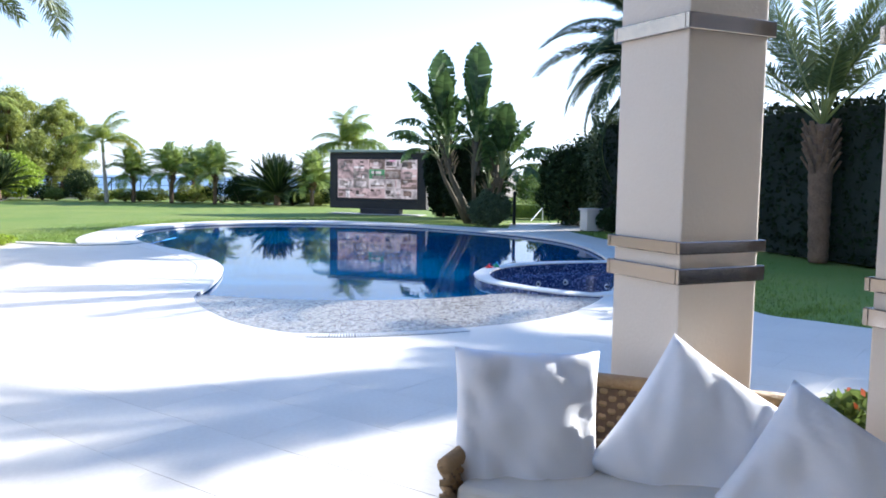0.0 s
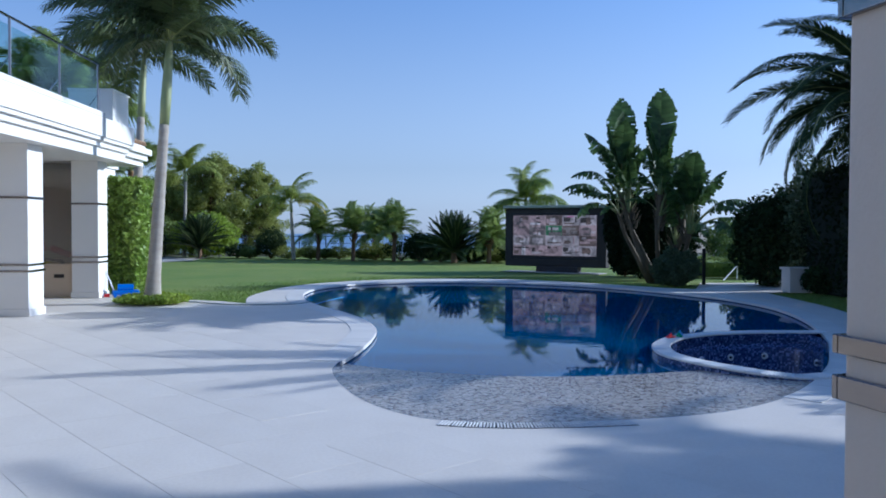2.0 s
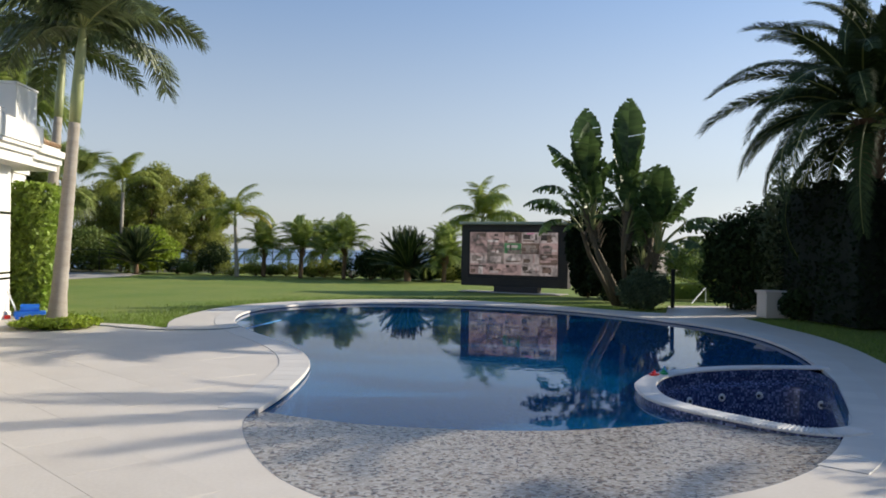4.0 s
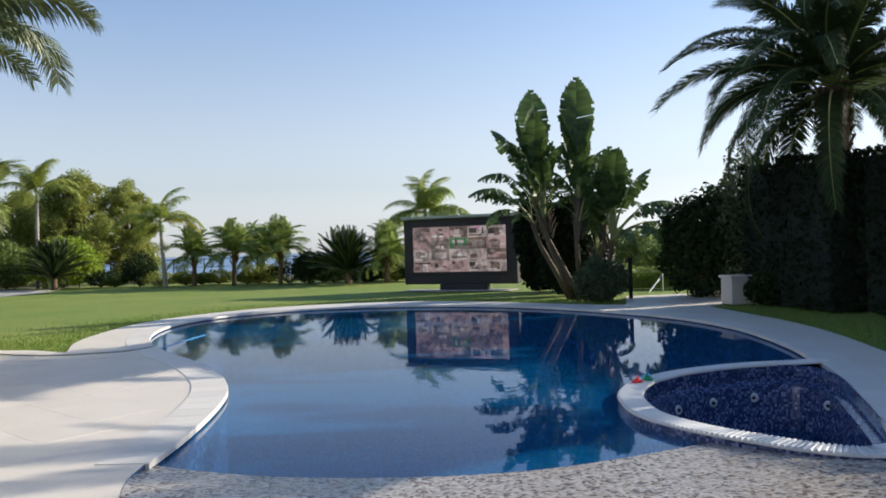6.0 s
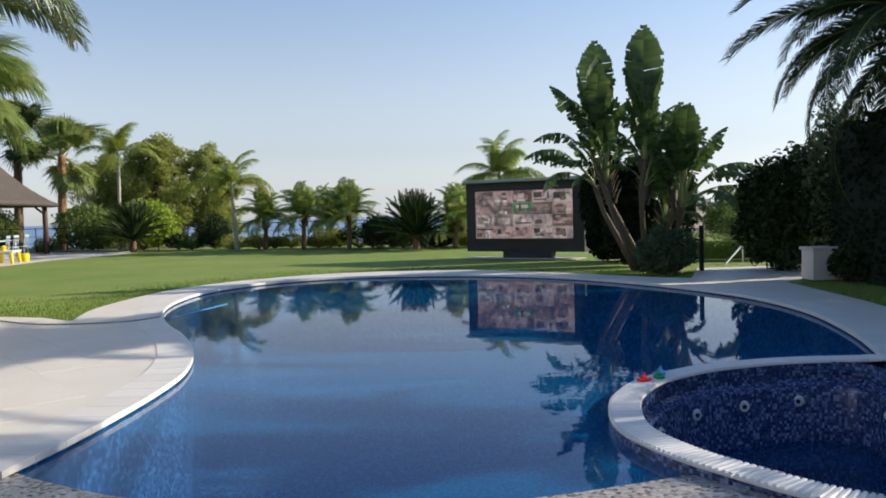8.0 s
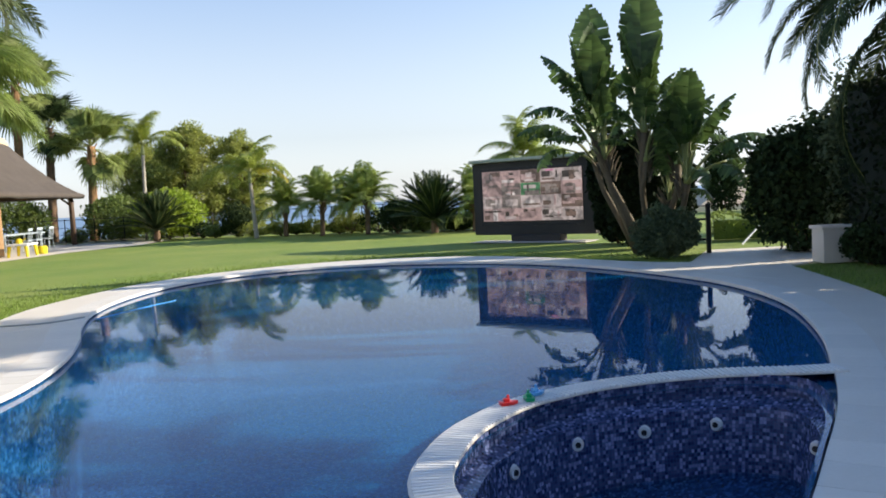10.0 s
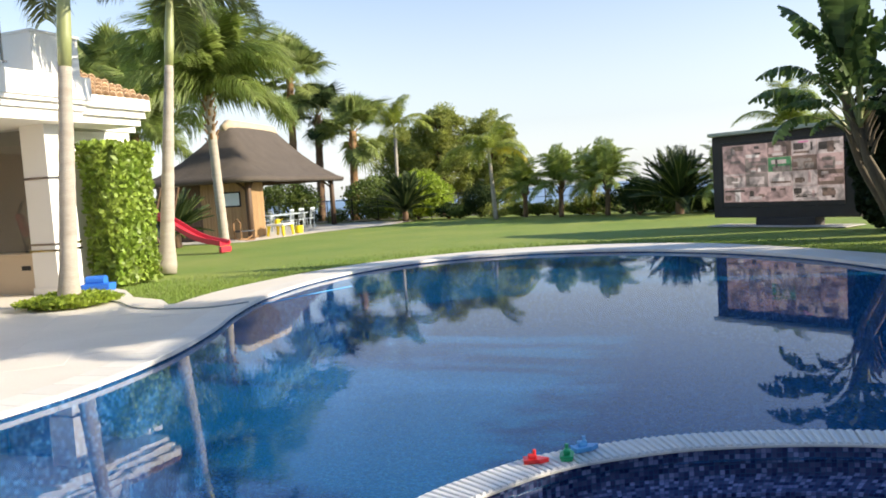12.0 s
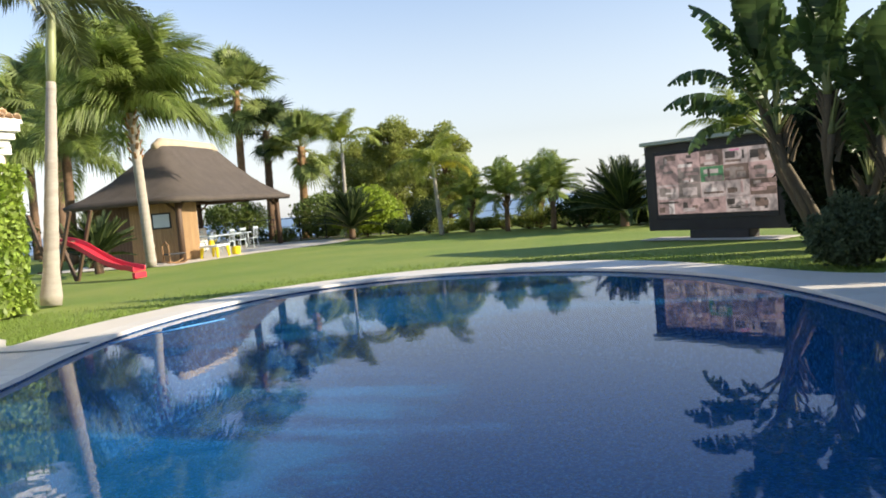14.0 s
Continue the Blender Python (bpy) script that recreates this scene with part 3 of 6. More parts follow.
def strip_piece(line, u0, u1, w0, w1, z0, z1, o, gap=0.004):
    """A block that follows a line between two shares of its length; w0, w1: sideways from the line."""
    bm = bmesh.new()
    q = []
    for u in (u0, (u0 + u1) / 2, u1):
        p = Vector(along(line, u))
        t = (Vector(along(line, min(1, u + 0.004))) - Vector(along(line, max(0, u - 0.004)))).normalized()
        nrm = Vector((-t.y, t.x))
        if u == u0:
            p += t * gap
        if u == u1:
            p -= t * gap
        q.append([bm.verts.new((*(p + nrm * w).xy, z)) for w, z in ((w0, z0), (w1, z0), (w1, z1), (w0, z1))])
    for a, b in zip(q, q[1:]):
        for k in range(4):
            bm.faces.new((a[k], a[(k + 1) % 4], b[(k + 1) % 4], b[k]))
    bm.faces.new(q[0])
    bm.faces.new(list(reversed(q[-1])))
    bmesh.ops.recalc_face_normals(bm, faces=bm.faces)
    bmesh.ops.translate(bm, vec=-Vector(o), verts=bm.verts)
    top = [e for e in bm.edges if all(abs(v.co.z + o[2] - z1) < 1e-5 for v in e.verts)]
    bmesh.ops.bevel(bm, geom=top, offset=0.004, segments=1, affect="EDGES")
    return bm


# ---------- plants ----------
def frond_mesh(name, length, leaflet, count, e0, e1, mat, twist=0.5, vee=0.5, rng=None, hang=0.3, gap=0.12, slim=0.034, plume=0.0):
    """A feather frond along +x: a curved stalk and leaflets on both sides. e0, e1: its slope at base and tip, degrees."""
    rng = rng or random.Random(1)
    bm = bmesh.new()
    pts, dirs = [], []
    p = Vector((0, 0, 0))
    steps = 16
    for i in range(steps + 1):
        s = i / steps
        a = radians(e0 + (e1 - e0) * s ** 1.25)
        d = Vector((math.cos(a), 0, math.sin(a)))
        pts.append(p.copy())
        dirs.append(d)
        p = p + d * length / steps
    tube(pts, [0.022 * length / 3 * (1 - 0.85 * i / steps) + 0.004 for i in range(steps + 1)], 5, bm)
    for f in bm.faces:
        f.material_index = 1
    count = int(count * 1.7)
    for i in range(count):
        s = gap + (1 - gap) * (i + rng.random() * 0.6) / count
        k = min(steps - 1, int(s * steps))
        fr = s * steps - k
        o = pts[k].lerp(pts[k + 1], min(1, fr))
        d = dirs[k]
        up = Vector((-d.z, 0, d.x))
        size = leaflet * (0.35 + 0.65 * math.sin(math.pi * min(1, 0.18 + s * 0.8)) ** 0.7) * rng.uniform(0.85, 1.1)
        w = size * slim + 0.004
        for side in (-1, 1):
            out = Vector((0, side, 0))
            tw = twist * (0.5 + 0.8 * s) * rng.uniform(0.8, 1.2)
            dr = (out * math.cos(tw) + d * math.sin(tw)).normalized() + up * vee * rng.uniform(0.3 - plume, 1.0 + plume)
            dr.normalize()
            ww = d * w
            drop = Vector((0, 0, -hang * size))
            rows = [(o, 0.5), (o + dr * size * 0.42 + drop * 0.10, 1.0), (o + dr * size * 0.75 + drop * 0.42, 0.75)]
            vs = [(bm.verts.new(p - ww * q), bm.verts.new(p + ww * q)) for p, q in rows]
            e = bm.verts.new(o + dr * size * 0.95 + drop)
            for a, b in zip(vs, vs[1:]):
                bm.faces.new((a[0], a[1], b[1], b[0]))
            bm.faces.new((vs[-1][0], vs[-1][1], e))
    return mesh_of(name, bm, [mat, RACHIS])


def fan_mesh(name, petiole, radius, slope, droop, mat, segs=26, rng=None):
    """A fan leaf along +x: a stalk and a disc of pleated, drooping segments."""
    rng = rng or random.Random(2)
    bm = bmesh.new()
    a = radians(slope)
    d = Vector((math.cos(a), 0, math.sin(a)))
    end = d * petiole + Vector((0, 0, -0.12 * petiole))
    tube([(0, 0, 0), d * petiole * 0.5, end], [0.02, 0.016, 0.012], 5, bm)
    for f in bm.faces:
        f.material_index = 1
    up = Vector((-d.z, 0, d.x))
    for i in range(segs):
        an = radians(-150 + 300 * (i + 0.5) / segs)
        dr = (d * math.cos(an) + Vector((0, 1, 0)) * math.sin(an) + up * 0.25).normalized()
        sd = dr.cross(up).normalized()
        r = radius * (0.72 + 0.28 * math.cos(an / 2)) * rng.uniform(0.9, 1.05)
        w = radius * 0.042
        m1 = end + dr * r * 0.5
        t = end + dr * r * 0.96 + Vector((0, 0, -droop * r * rng.uniform(0.6, 1.2)))
        b0 = bm.verts.new(end)
        c1, c2 = bm.verts.new(m1 + sd * w), bm.verts.new(m1 - sd * w)
        bm.faces.new((b0, c1, c2))
        bm.faces.new((c2, c1, bm.verts.new(t)))
    return mesh_of(name, bm, [mat, RACHIS])


def palm(base, top, r0, r1, label, fronds, bark, shaft=0.0, shaft_mat=None, bulge=0.0, boots=0, seed=1, category="palm tree", name="palm_tree", group="", sway=0.0, size=1.0):
    """base, top: foot and head of the trunk; fronds: list of (mesh list, count, tilt range)."""
    rng = random.Random(seed)
    ob = thing(name, base, label, category, group)
    b, t = Vector(base), Vector(top)
    d = t - b
    pts, rad = [], []
    n = 24
    for i in range(n + 1):
        s = i / n
        side = Vector((math.sin(s * 3.1) * sway, math.sin(s * 2.3) * sway * 0.6, 0))
        pts.append(d * s + side)
        ring = 0.012 * (1 if i % 2 else -1)
        rad.append(r0 + (r1 - r0) * s + bulge * math.exp(-((s - 0.04) / 0.07) ** 2) + r1 * ring * 3)
    part("trunk", tube(pts, rad, 14), bark, ob, smooth=True)
    head = pts[-1]
    if boots:
        bm = bmesh.new()
        for i in range(boots):
            an = i * 2.4 + rng.random() * 0.3
            s = 1 - 0.32 * i / boots
            c = d * s
            o = Vector((math.cos(an), math.sin(an), 0))
            q = (o * 0.6 + Vector((0, 0, 1))).to_track_quat("Z", "Y").to_matrix().to_4x4()
            add_box(bm, c + o * (r1 + 0.03), (0.10, 0.05, 0.34), 0.012, q)
        part("boot_sheath", bm, BARK_ORANGE if bark is not BARK_BROWN else BARK_BROWN, ob, "old cut leaf stubs")
    if shaft:
        dn = d.normalized()
        part("crownshaft", tube([head - dn * 0.02, head + dn * shaft * 0.25, head + dn * shaft * 0.7, head + dn * shaft], [r1 * 1.0, r1 * 1.10, r1 * 0.92, r1 * 0.5], 14), shaft_mat or SHAFT, ob, "smooth green crownshaft", smooth=True)
        head = head + dn * shaft * 0.92
    for meshes, count, lo, hi in fronds:
        for i in range(count):
            an = i * 137.5 + rng.uniform(-14, 14)
            tilt = lo + (hi - lo) * (i + 0.5) / count + rng.uniform(-6, 6)
            sc = rng.uniform(0.88, 1.1) * size
            m = Matrix.Translation(head) @ pose(0, 0, 0, 0, 0, an) @ pose(0, 0, 0, rng.uniform(-25, 25), -tilt, 0) @ Matrix.Diagonal((sc, sc, sc, 1))
            share("frond", meshes[i % len(meshes)], ob, m)
    return ob


def leaf_quads(bm, pts, size, rng, normal=None, aspect=0.55, jitter=0.8):
    """Small pointed leaves at the points."""
    for p in pts:
        nrm = Vector((rng.gauss(0, 1), rng.gauss(0, 1), rng.gauss(0.3, 1)))
        if normal is not None:
            nrm = Vector(normal(p)) + nrm * jitter * 0.5
        nrm.normalize()
        t = nrm.orthogonal().normalized()
        t.rotate(Matrix.Rotation(rng.random() * 6.28, 3, nrm))
        b = nrm.cross(t)
        s = size * rng.uniform(0.6, 1.25)
        v = [bm.verts.new(p + t * s), bm.verts.new(p + b * s * aspect), bm.verts.new(p - t * s), bm.verts.new(p - b * s * aspect)]
        bm.faces.new(v)


def clump_points(c, r, n, rng, shell=0.55):
    out = []
    while len(out) < n:
        p = Vector((rng.uniform(-1, 1), rng.uniform(-1, 1), rng.uniform(-1, 1)))
        l = p.length
        if shell < l < 1:
            out.append(Vector((c[0] + p.x * r[0], c[1] + p.y * r[1], c[2] + p.z * r[2])))
    return out


def bush(name, base, size, mat, label, leaf=0.07, n=2600, seed=3, lumps=9, category="bush", group=""):
    """A rounded bush: a twiggy core and a coat of leaves in uneven lumps."""
    rng = random.Random(seed)
    ob = thing(name, base, label, category, group)
    bm = bmesh.new()
    for i in range(6):
        an = i * 1.05 + rng.random()
        tip = Vector((math.cos(an) * size[0] * 0.6, math.sin(an) * size[1] * 0.6, size[2] * rng.uniform(0.7, 1.3)))
        tube([(0, 0, -0.03), tip * 0.5, tip], [0.03, 0.02, 0.008], 5, bm)
    part("branches", bm, BARK_BROWN, ob)
    bm = bmesh.new()
    for i in range(lumps):
        an = i * 2.4
        k = 0.42 + 0.2 * rng.random()
        c = (math.cos(an) * size[0] * 0.55, math.sin(an) * size[1] * 0.55, size[2] * (0.55 + 0.85 * rng.random()))
        leaf_quads(bm, clump_points(c, (size[0] * k, size[1] * k, size[2] * k), n // lumps, rng, 0.4), leaf, rng)
    coat = clump_points((0, 0, 0), (1, 1, 1), n, rng, 0.75)
    coat = [p * (1 + 0.30 * noise.noise(p * 2.1 + Vector((seed, 0, 0))) + 0.18 * noise.noise(p * 5.3)) for p in coat]
    leaf_quads(bm, [Vector((p.x * size[0], p.y * size[1], (p.z + 1) * size[2])) for p in coat], leaf, rng)
    for v in bm.verts:
        if v.co.z < 0.01:
            v.co.z = 0.01 + 0.03 * rng.random()
    part("foliage", bm, mat, ob)
    return ob


def tuft_mesh(tufts, n, leaf, seed, mat):
    """Many slim leaves in round tufts (centre, radius)."""
    g = np.random.default_rng(seed)
    c = np.array([[*p, r] for p, r in tufts])
    pick = g.integers(0, len(c), n)
    d = g.normal(size=(n, 3))
    d /= np.linalg.norm(d, axis=1)[:, None]
    r = g.random(n) ** 0.4
    p = c[pick, :3] + d * (c[pick, 3] * r)[:, None] * np.array((1, 1, 0.8))
    t = d + g.normal(size=(n, 3)) * 0.6
    t /= np.linalg.norm(t, axis=1)[:, None]
    b = np.cross(t, g.normal(size=(n, 3)))
    b /= np.linalg.norm(b, axis=1)[:, None]
    k = (leaf * g.uniform(0.6, 1.25, n))[:, None]
    v = np.stack((p + t * k, p + b * k * 0.4, p - t * k, p - b * k * 0.4), 1).reshape(-1, 3)
    me = bpy.data.meshes.new("crown")
    me.from_pydata(v.tolist(), [], [(i, i + 1, i + 2, i + 3) for i in range(0, 4 * n, 4)])
    me.materials.append(mat)
    return me


def part_of_mesh(name, me, parent):
    ob = new(name, me)
    ob.parent = parent
    return ob


def tree(base, height, spread, mat, label, seed=5, leaf=0.16, n=9000, clumps=26, trunk_r=0.16, low=0.35):
    """A broad crown of many leafy clumps on a forked trunk."""
    rng = random.Random(seed)
    ob = thing("tree", base, label, "tree")
    bm = bmesh.new()
    tube([(0, 0, -0.05), (0.1, 0.05, height * 0.3), (0.0, 0.1, height * 0.6), (0.1, 0, height * 0.85)], [trunk_r, trunk_r * 0.8, trunk_r * 0.5, trunk_r * 0.2], 9, bm)
    centres = []
    for i in range(clumps):
        an = i * 2.4
        u = (i + 0.5) / clumps
        z = height * (low + (0.93 - low) * u)
        rr = spread * math.sqrt(max(0.05, 1 - (2 * u - 0.75) ** 2 * 0.8)) * rng.uniform(0.3, 1.15)
        c = Vector((math.cos(an) * rr, math.sin(an) * rr, z))
        centres.append(c)
        tube([(0, 0, max(0.3, z * 0.55)), c * 0.6 + Vector((0, 0, z * 0.25)), c], [trunk_r * 0.4, trunk_r * 0.22, 0.02], 5, bm)
    part("trunk", bm, BARK_BROWN, ob)
    pts = []
    for c in centres:
        k = spread * rng.uniform(0.30, 0.46)
        for _ in range(7):
            q = Vector((rng.gauss(0, 1), rng.gauss(0, 1), rng.gauss(0.2, 0.8))).normalized() * k * rng.uniform(0.5, 1.0)
            pts.append((c + q, k * rng.uniform(0.42, 0.62)))
    part_of_mesh("crown", tuft_mesh(pts, n, leaf, seed, mat), ob)
    return ob


def hedge(name, a, b, width, height, mat, label, leaf=0.06, per=220, seed=7, core=HEDGE_CORE, lean=0.0):
    """A clipped hedge from a to b: a solid dark core and a leafy coat on its faces."""
    rng = random.Random(seed)
    a, b = Vector((*a, 0)), Vector((*b, 0))
    d = (b - a)
    ln = d.length
    ob = thing(name, tuple((a + b) / 2), label, "hedge", turn=math.degrees(math.atan2(d.y, d.x)))
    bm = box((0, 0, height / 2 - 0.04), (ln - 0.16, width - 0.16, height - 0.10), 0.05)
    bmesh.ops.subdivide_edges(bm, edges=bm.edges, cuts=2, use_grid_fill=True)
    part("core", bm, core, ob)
    bm = bmesh.new()
    pts = []

    def bumpy(p):
        k = noise.noise(Vector(p) * 0.9) * 0.16 + noise.noise(Vector(p) * 2.7) * 0.08
        return k
    for (w, h, f) in ((ln, height, 0), (ln, height, 1), (ln, width, 2), (width, height, 3), (width, height, 4)):
        for _ in range(int(w * h * per)):
            u, v = rng.uniform(-0.5, 0.5) * w, rng.random() * h
            if f < 2:
                s = 1 if f else -1
                p = Vector((u, s * (width / 2 + lean * 0), v + 0.03))
                p.y += s * bumpy(p)
            elif f == 2:
                p = Vector((u, v - width / 2, height))
                p.z += bumpy(p)
            else:
                s = 1 if f == 3 else -1
                p = Vector((s * ln / 2, u, v + 0.03))
                p.x += s * bumpy(p)
            pts.append(p + Vector((rng.gauss(0, 0.03), rng.gauss(0, 0.03), abs(rng.gauss(0, 0.03)))))
    leaf_quads(bm, pts, leaf, rng)
    part("foliage", bm, mat, ob)
    return ob


R1 = random.Random(11)
ROYAL = [frond_mesh("royal_frond", 2.5, 0.66, 84, e0, e1, FROND_ROYAL, 0.55, 0.45, R1, 0.5, plume=0.5) for e0, e1 in ((28, -50), (12, -62), (42, -30), (0, -75))]
QUEEN = [frond_mesh("queen_frond", 3.2, 0.80, 84, e0, e1, FROND, 0.55, 0.35, R1, 0.85, slim=0.026, plume=0.6) for e0, e1 in ((45, -60), (25, -78), (60, -35), (5, -85))]
QUEEN_L = [frond_mesh("light_frond", 2.2, 0.5, 44, e0, e1, FROND_LIGHT, 0.55, 0.2, R1, 0.75, slim=0.026, plume=0.3) for e0, e1 in ((42, -62), (25, -78), (58, -35))]
QUEEN_Y = [frond_mesh("yellow_frond", 2.0, 0.45, 40, 25, -70, FROND_YELLOW, 0.55, 0.2, R1, 0.75, slim=0.026)]
DATE = [frond_mesh("date_frond", 4.2, 0.56, 130, e0, e1, FROND_DARK, 0.75, 0.40, R1, 0.4, slim=0.03) for e0, e1 in ((42, -66), (20, -82), (60, -42), (5, -88))]
DATE_G = [frond_mesh("green_date_frond", 3.6, 0.5, 90, e0, e1, FROND_ROYAL, 0.8, 0.45, R1, 0.15, 0.2, slim=0.02) for e0, e1 in ((62, 5), (48, -20), (74, 30))]
DATE_S = [frond_mesh("pygmy_frond", 1.25, 0.28, 34, e0, e1, FROND, 0.6, 0.2, R1, 0.35) for e0, e1 in ((50, -55), (25, -70), (70, -20))]
CYC = [frond_mesh("cycad_frond", 1.5, 0.24, 52, e0, e1, CYCAD, 0.75, 0.5, R1, 0.0, 0.08, slim=0.045) for e0, e1 in ((34, 2), (55, 25), (14, -22), (74, 52))]
FAN = [fan_mesh("fan_frond", 1.15, 0.95, s, dr, FROND_FAN, 34, R1) for s, dr in ((20, 0.35), (50, 0.2), (-15, 0.5))]
FAN_D = [fan_mesh("dark_fan_frond", 1.0, 0.85, s, dr, FROND_DARK, 28, R1) for s, dr in ((20, 0.35), (50, 0.2), (-15, 0.5))]


# Two royal palms by the house corner
palm((-8.76, 16.34, 0), (-8.52, 16.51, 4.0), 0.155, 0.105, "tall palm with slim grey trunk and green crownshaft", [(ROYAL, 17, -4, 70)], BARK_GREY, 2.0, seed=2, bulge=0.04, size=1.08, group="royal palms")
palm((-10.75, 21.17, 0), (-10.68, 21.8, 4.85), 0.18, 0.10, "tall palm with pale grey trunk and green crownshaft on the lawn", [(ROYAL, 16, -8, 70)], BARK_GREY, 1.9, seed=8, bulge=0.05, group="royal palms")
# Queen palm before the thatched hut
palm((-16.95, 31.9, 0), (-17.25, 32.0, 5.6), 0.19, 0.16, "feathery palm with shaggy leaf stubs below its crown", [(QUEEN, 40, 4, 74)], BARK_GREY, 0.0, boots=26, seed=4, size=1.3)
# Palms behind the hut and the house
for bx, by, h, kind, n, sz, bark, sd in ((-25.0, 36.5, 5.0, QUEEN, 22, 1.15, BARK_BROWN, 14), (-33.0, 38.5, 5.6, QUEEN, 22, 1.25, BARK_BROWN, 142)):
    palm((bx, by, 0), (bx, by + 0.2, h), 0.22, 0.2, "drooping green feather palm behind the hut", [(kind, n, -20, 80)], bark, seed=sd, size=sz, group="feather palms")
for bx, by, h, kind, n, sz, bark, sd in ((-30.0, 41.0, 8.3, FAN, 44, 1.7, BARK_BROWN, 15), (-35.0, 44.0, 8.2, FAN, 40, 1.7, BARK_BROWN, 16), (-23.6, 48.2, 8.7, FAN, 44, 1.45, BARK_ORANGE, 17),
                                         (-22.3, 48.9, 6.3, FAN_D, 30, 1.3, BARK_BROWN, 18), (-19.6, 48.0, 5.1, FAN, 36, 1.3, BARK_ORANGE, 19)):
    palm((bx, by, 0), (bx + 0.15, by + 0.1, h), 0.25, 0.2, "fan palm with a dense drooping head on a brown trunk", [(kind, n, -60, 80)], bark, boots=14, seed=sd, size=sz, group="fan palms")
palm((-15.6, 45.2, 0), (-15.5, 45.2, 4.3), 0.10, 0.08, "slender palm with yellow-green head", [(QUEEN_L, 11, -10, 70)], BARK_GREY, 0.5, seed=20)
palm((-8.80, 40.6, 0), (-8.9, 40.5, 2.5), 0.11, 0.075, "young royal palm with wispy yellowing fronds on the lawn edge", [(QUEEN_L, 9, -12, 42), (QUEEN_Y, 1, 0, 8)], BARK_GREY, 0.5, seed=21)
palm((3.3, 40.5, 0), (3.3, 40.5, 2.7), 0.14, 0.11, "yellow-green feather palm behind the outdoor screen", [(QUEEN_L, 10, -2, 70), (QUEEN, 4, -20, 10)], BARK_GREY, 0.4, seed=22)
for i, (x, y, h) in enumerate(((-7.6, 41.2, 1.35), (-5.7, 40.0, 1.45), (-4.7, 41.8, 1.3), (-3.6, 39.2, 1.5), (1.0, 37.2, 1.1))):
    palm((x, y, 0), (x + 0.05, y, h), 0.11, 0.09, "small pygmy date palm in the flower border", [(DATE_S, 34, -35, 80)], BARK_BROWN, seed=30 + i, boots=10, size=1.4, group="pygmy palms")
for i, (x, y, sc) in enumerate(((-0.65, 37.6, 1.0), (-14.2, 42.9, 0.95), (-17.6, 30.0, 0.8))):
    palm((x, y, 0), (x, y, 0.5), 0.16, 0.14, "dark cycad with stiff arching fronds", [(CYC, 64, -14, 60)], BARK_BROWN, size=1.3 * sc, seed=40 + i, category="cycad", name="cycad", group="cycads")
# Date palms along the dark hedge
palm((7.9, 10.3, 0), (7.85, 10.35, 2.75), 0.19, 0.25, "date palm with thick scaly trunk before the hedge", [(DATE_G, 14, -12, 36)], BARK_BROWN, boots=40, seed=50, group="date palms")
palm((8.5, 17.1, 0), (8.3, 17.0, 4.65), 0.30, 0.26, "dark date palm arching long fronds over the hedge", [(DATE, 58, -42, 76)], BARK_BROWN, boots=40, seed=51, size=0.88, group="date palms")

palm((14.2, 5.6, 0), (14.1, 5.6, 4.8), 0.30, 0.26, "date palm shading the terrace beside the hedge", [(DATE, 24, -15, 80)], BARK_BROWN, boots=30, seed=52, group="date palms")

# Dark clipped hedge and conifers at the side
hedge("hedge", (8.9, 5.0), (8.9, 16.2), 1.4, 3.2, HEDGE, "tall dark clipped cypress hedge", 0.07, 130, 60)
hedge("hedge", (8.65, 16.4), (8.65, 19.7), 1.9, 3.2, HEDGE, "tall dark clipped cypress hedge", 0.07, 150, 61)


# ---------- bird-of-paradise clump ----------
def paddle_mesh(name, length, width, e0, e1, seed, tears=16):
    """A paddle leaf on its stalk along +x, torn at the edges."""
    rng = random.Random(seed)
    bm = bmesh.new()
    stalk, steps = length * 0.8, 10
    p = Vector((0, 0, 0))
    pts = []
    for i in range(steps + 1):
        a = radians(e0 + (e1 - e0) * 0.25 * i / steps)
        pts.append(p.copy())
        p = p + Vector((math.cos(a), 0, math.sin(a))) * stalk / steps
    tube(pts, [0.05 - 0.03 * i / steps for i in range(steps + 1)], 6, bm)
    for f in bm.faces:
        f.material_index = 1
    n = tears
    mid, ups = [], []
    q = pts[-1].copy()
    for i in range(n + 1):
        s = i / n
        a = radians(e0 + (e1 - e0) * (0.25 + 0.75 * s))
        d = Vector((math.cos(a), 0, math.sin(a)))
        mid.append(q.copy())
        ups.append((d, Vector((-d.z, 0, d.x))))
        q = q + d * length / n
    for side in (-1, 1):
        for i in range(n):
            s = (i + 0.5) / n
            w = width * (math.sin(math.pi * (0.06 + 0.94 * s) ** 0.8) ** 0.6) * rng.uniform(0.85, 1.05)
            d, up = ups[i]
            o = Vector((0, side, 0))
            sag = rng.uniform(0.02, 0.2) if e1 > 40 else rng.uniform(0.25, 1.0)
            rows = []
            g = rng.uniform(0.6, 0.85) if rng.random() < (0.12 if e1 > 40 else 0.5) else 1.0
            for k, lift in ((0.0, 0), (0.5, 0.10), (1.0, 0.06 - sag)):
                shift = d * (0.18 * w * k)
                rows.append((bm.verts.new(mid[i] + o * w * k + up * w * lift + shift), bm.verts.new(mid[i].lerp(mid[i + 1], g) + o * w * k * rng.uniform(0.93, 1.0) + up * w * lift + shift)))
            for a, b in zip(rows, rows[1:]):
                bm.faces.new((a[0], a[1], b[1], b[0]))
    return mesh_of(name, bm, [BANANA, RACHIS], True)


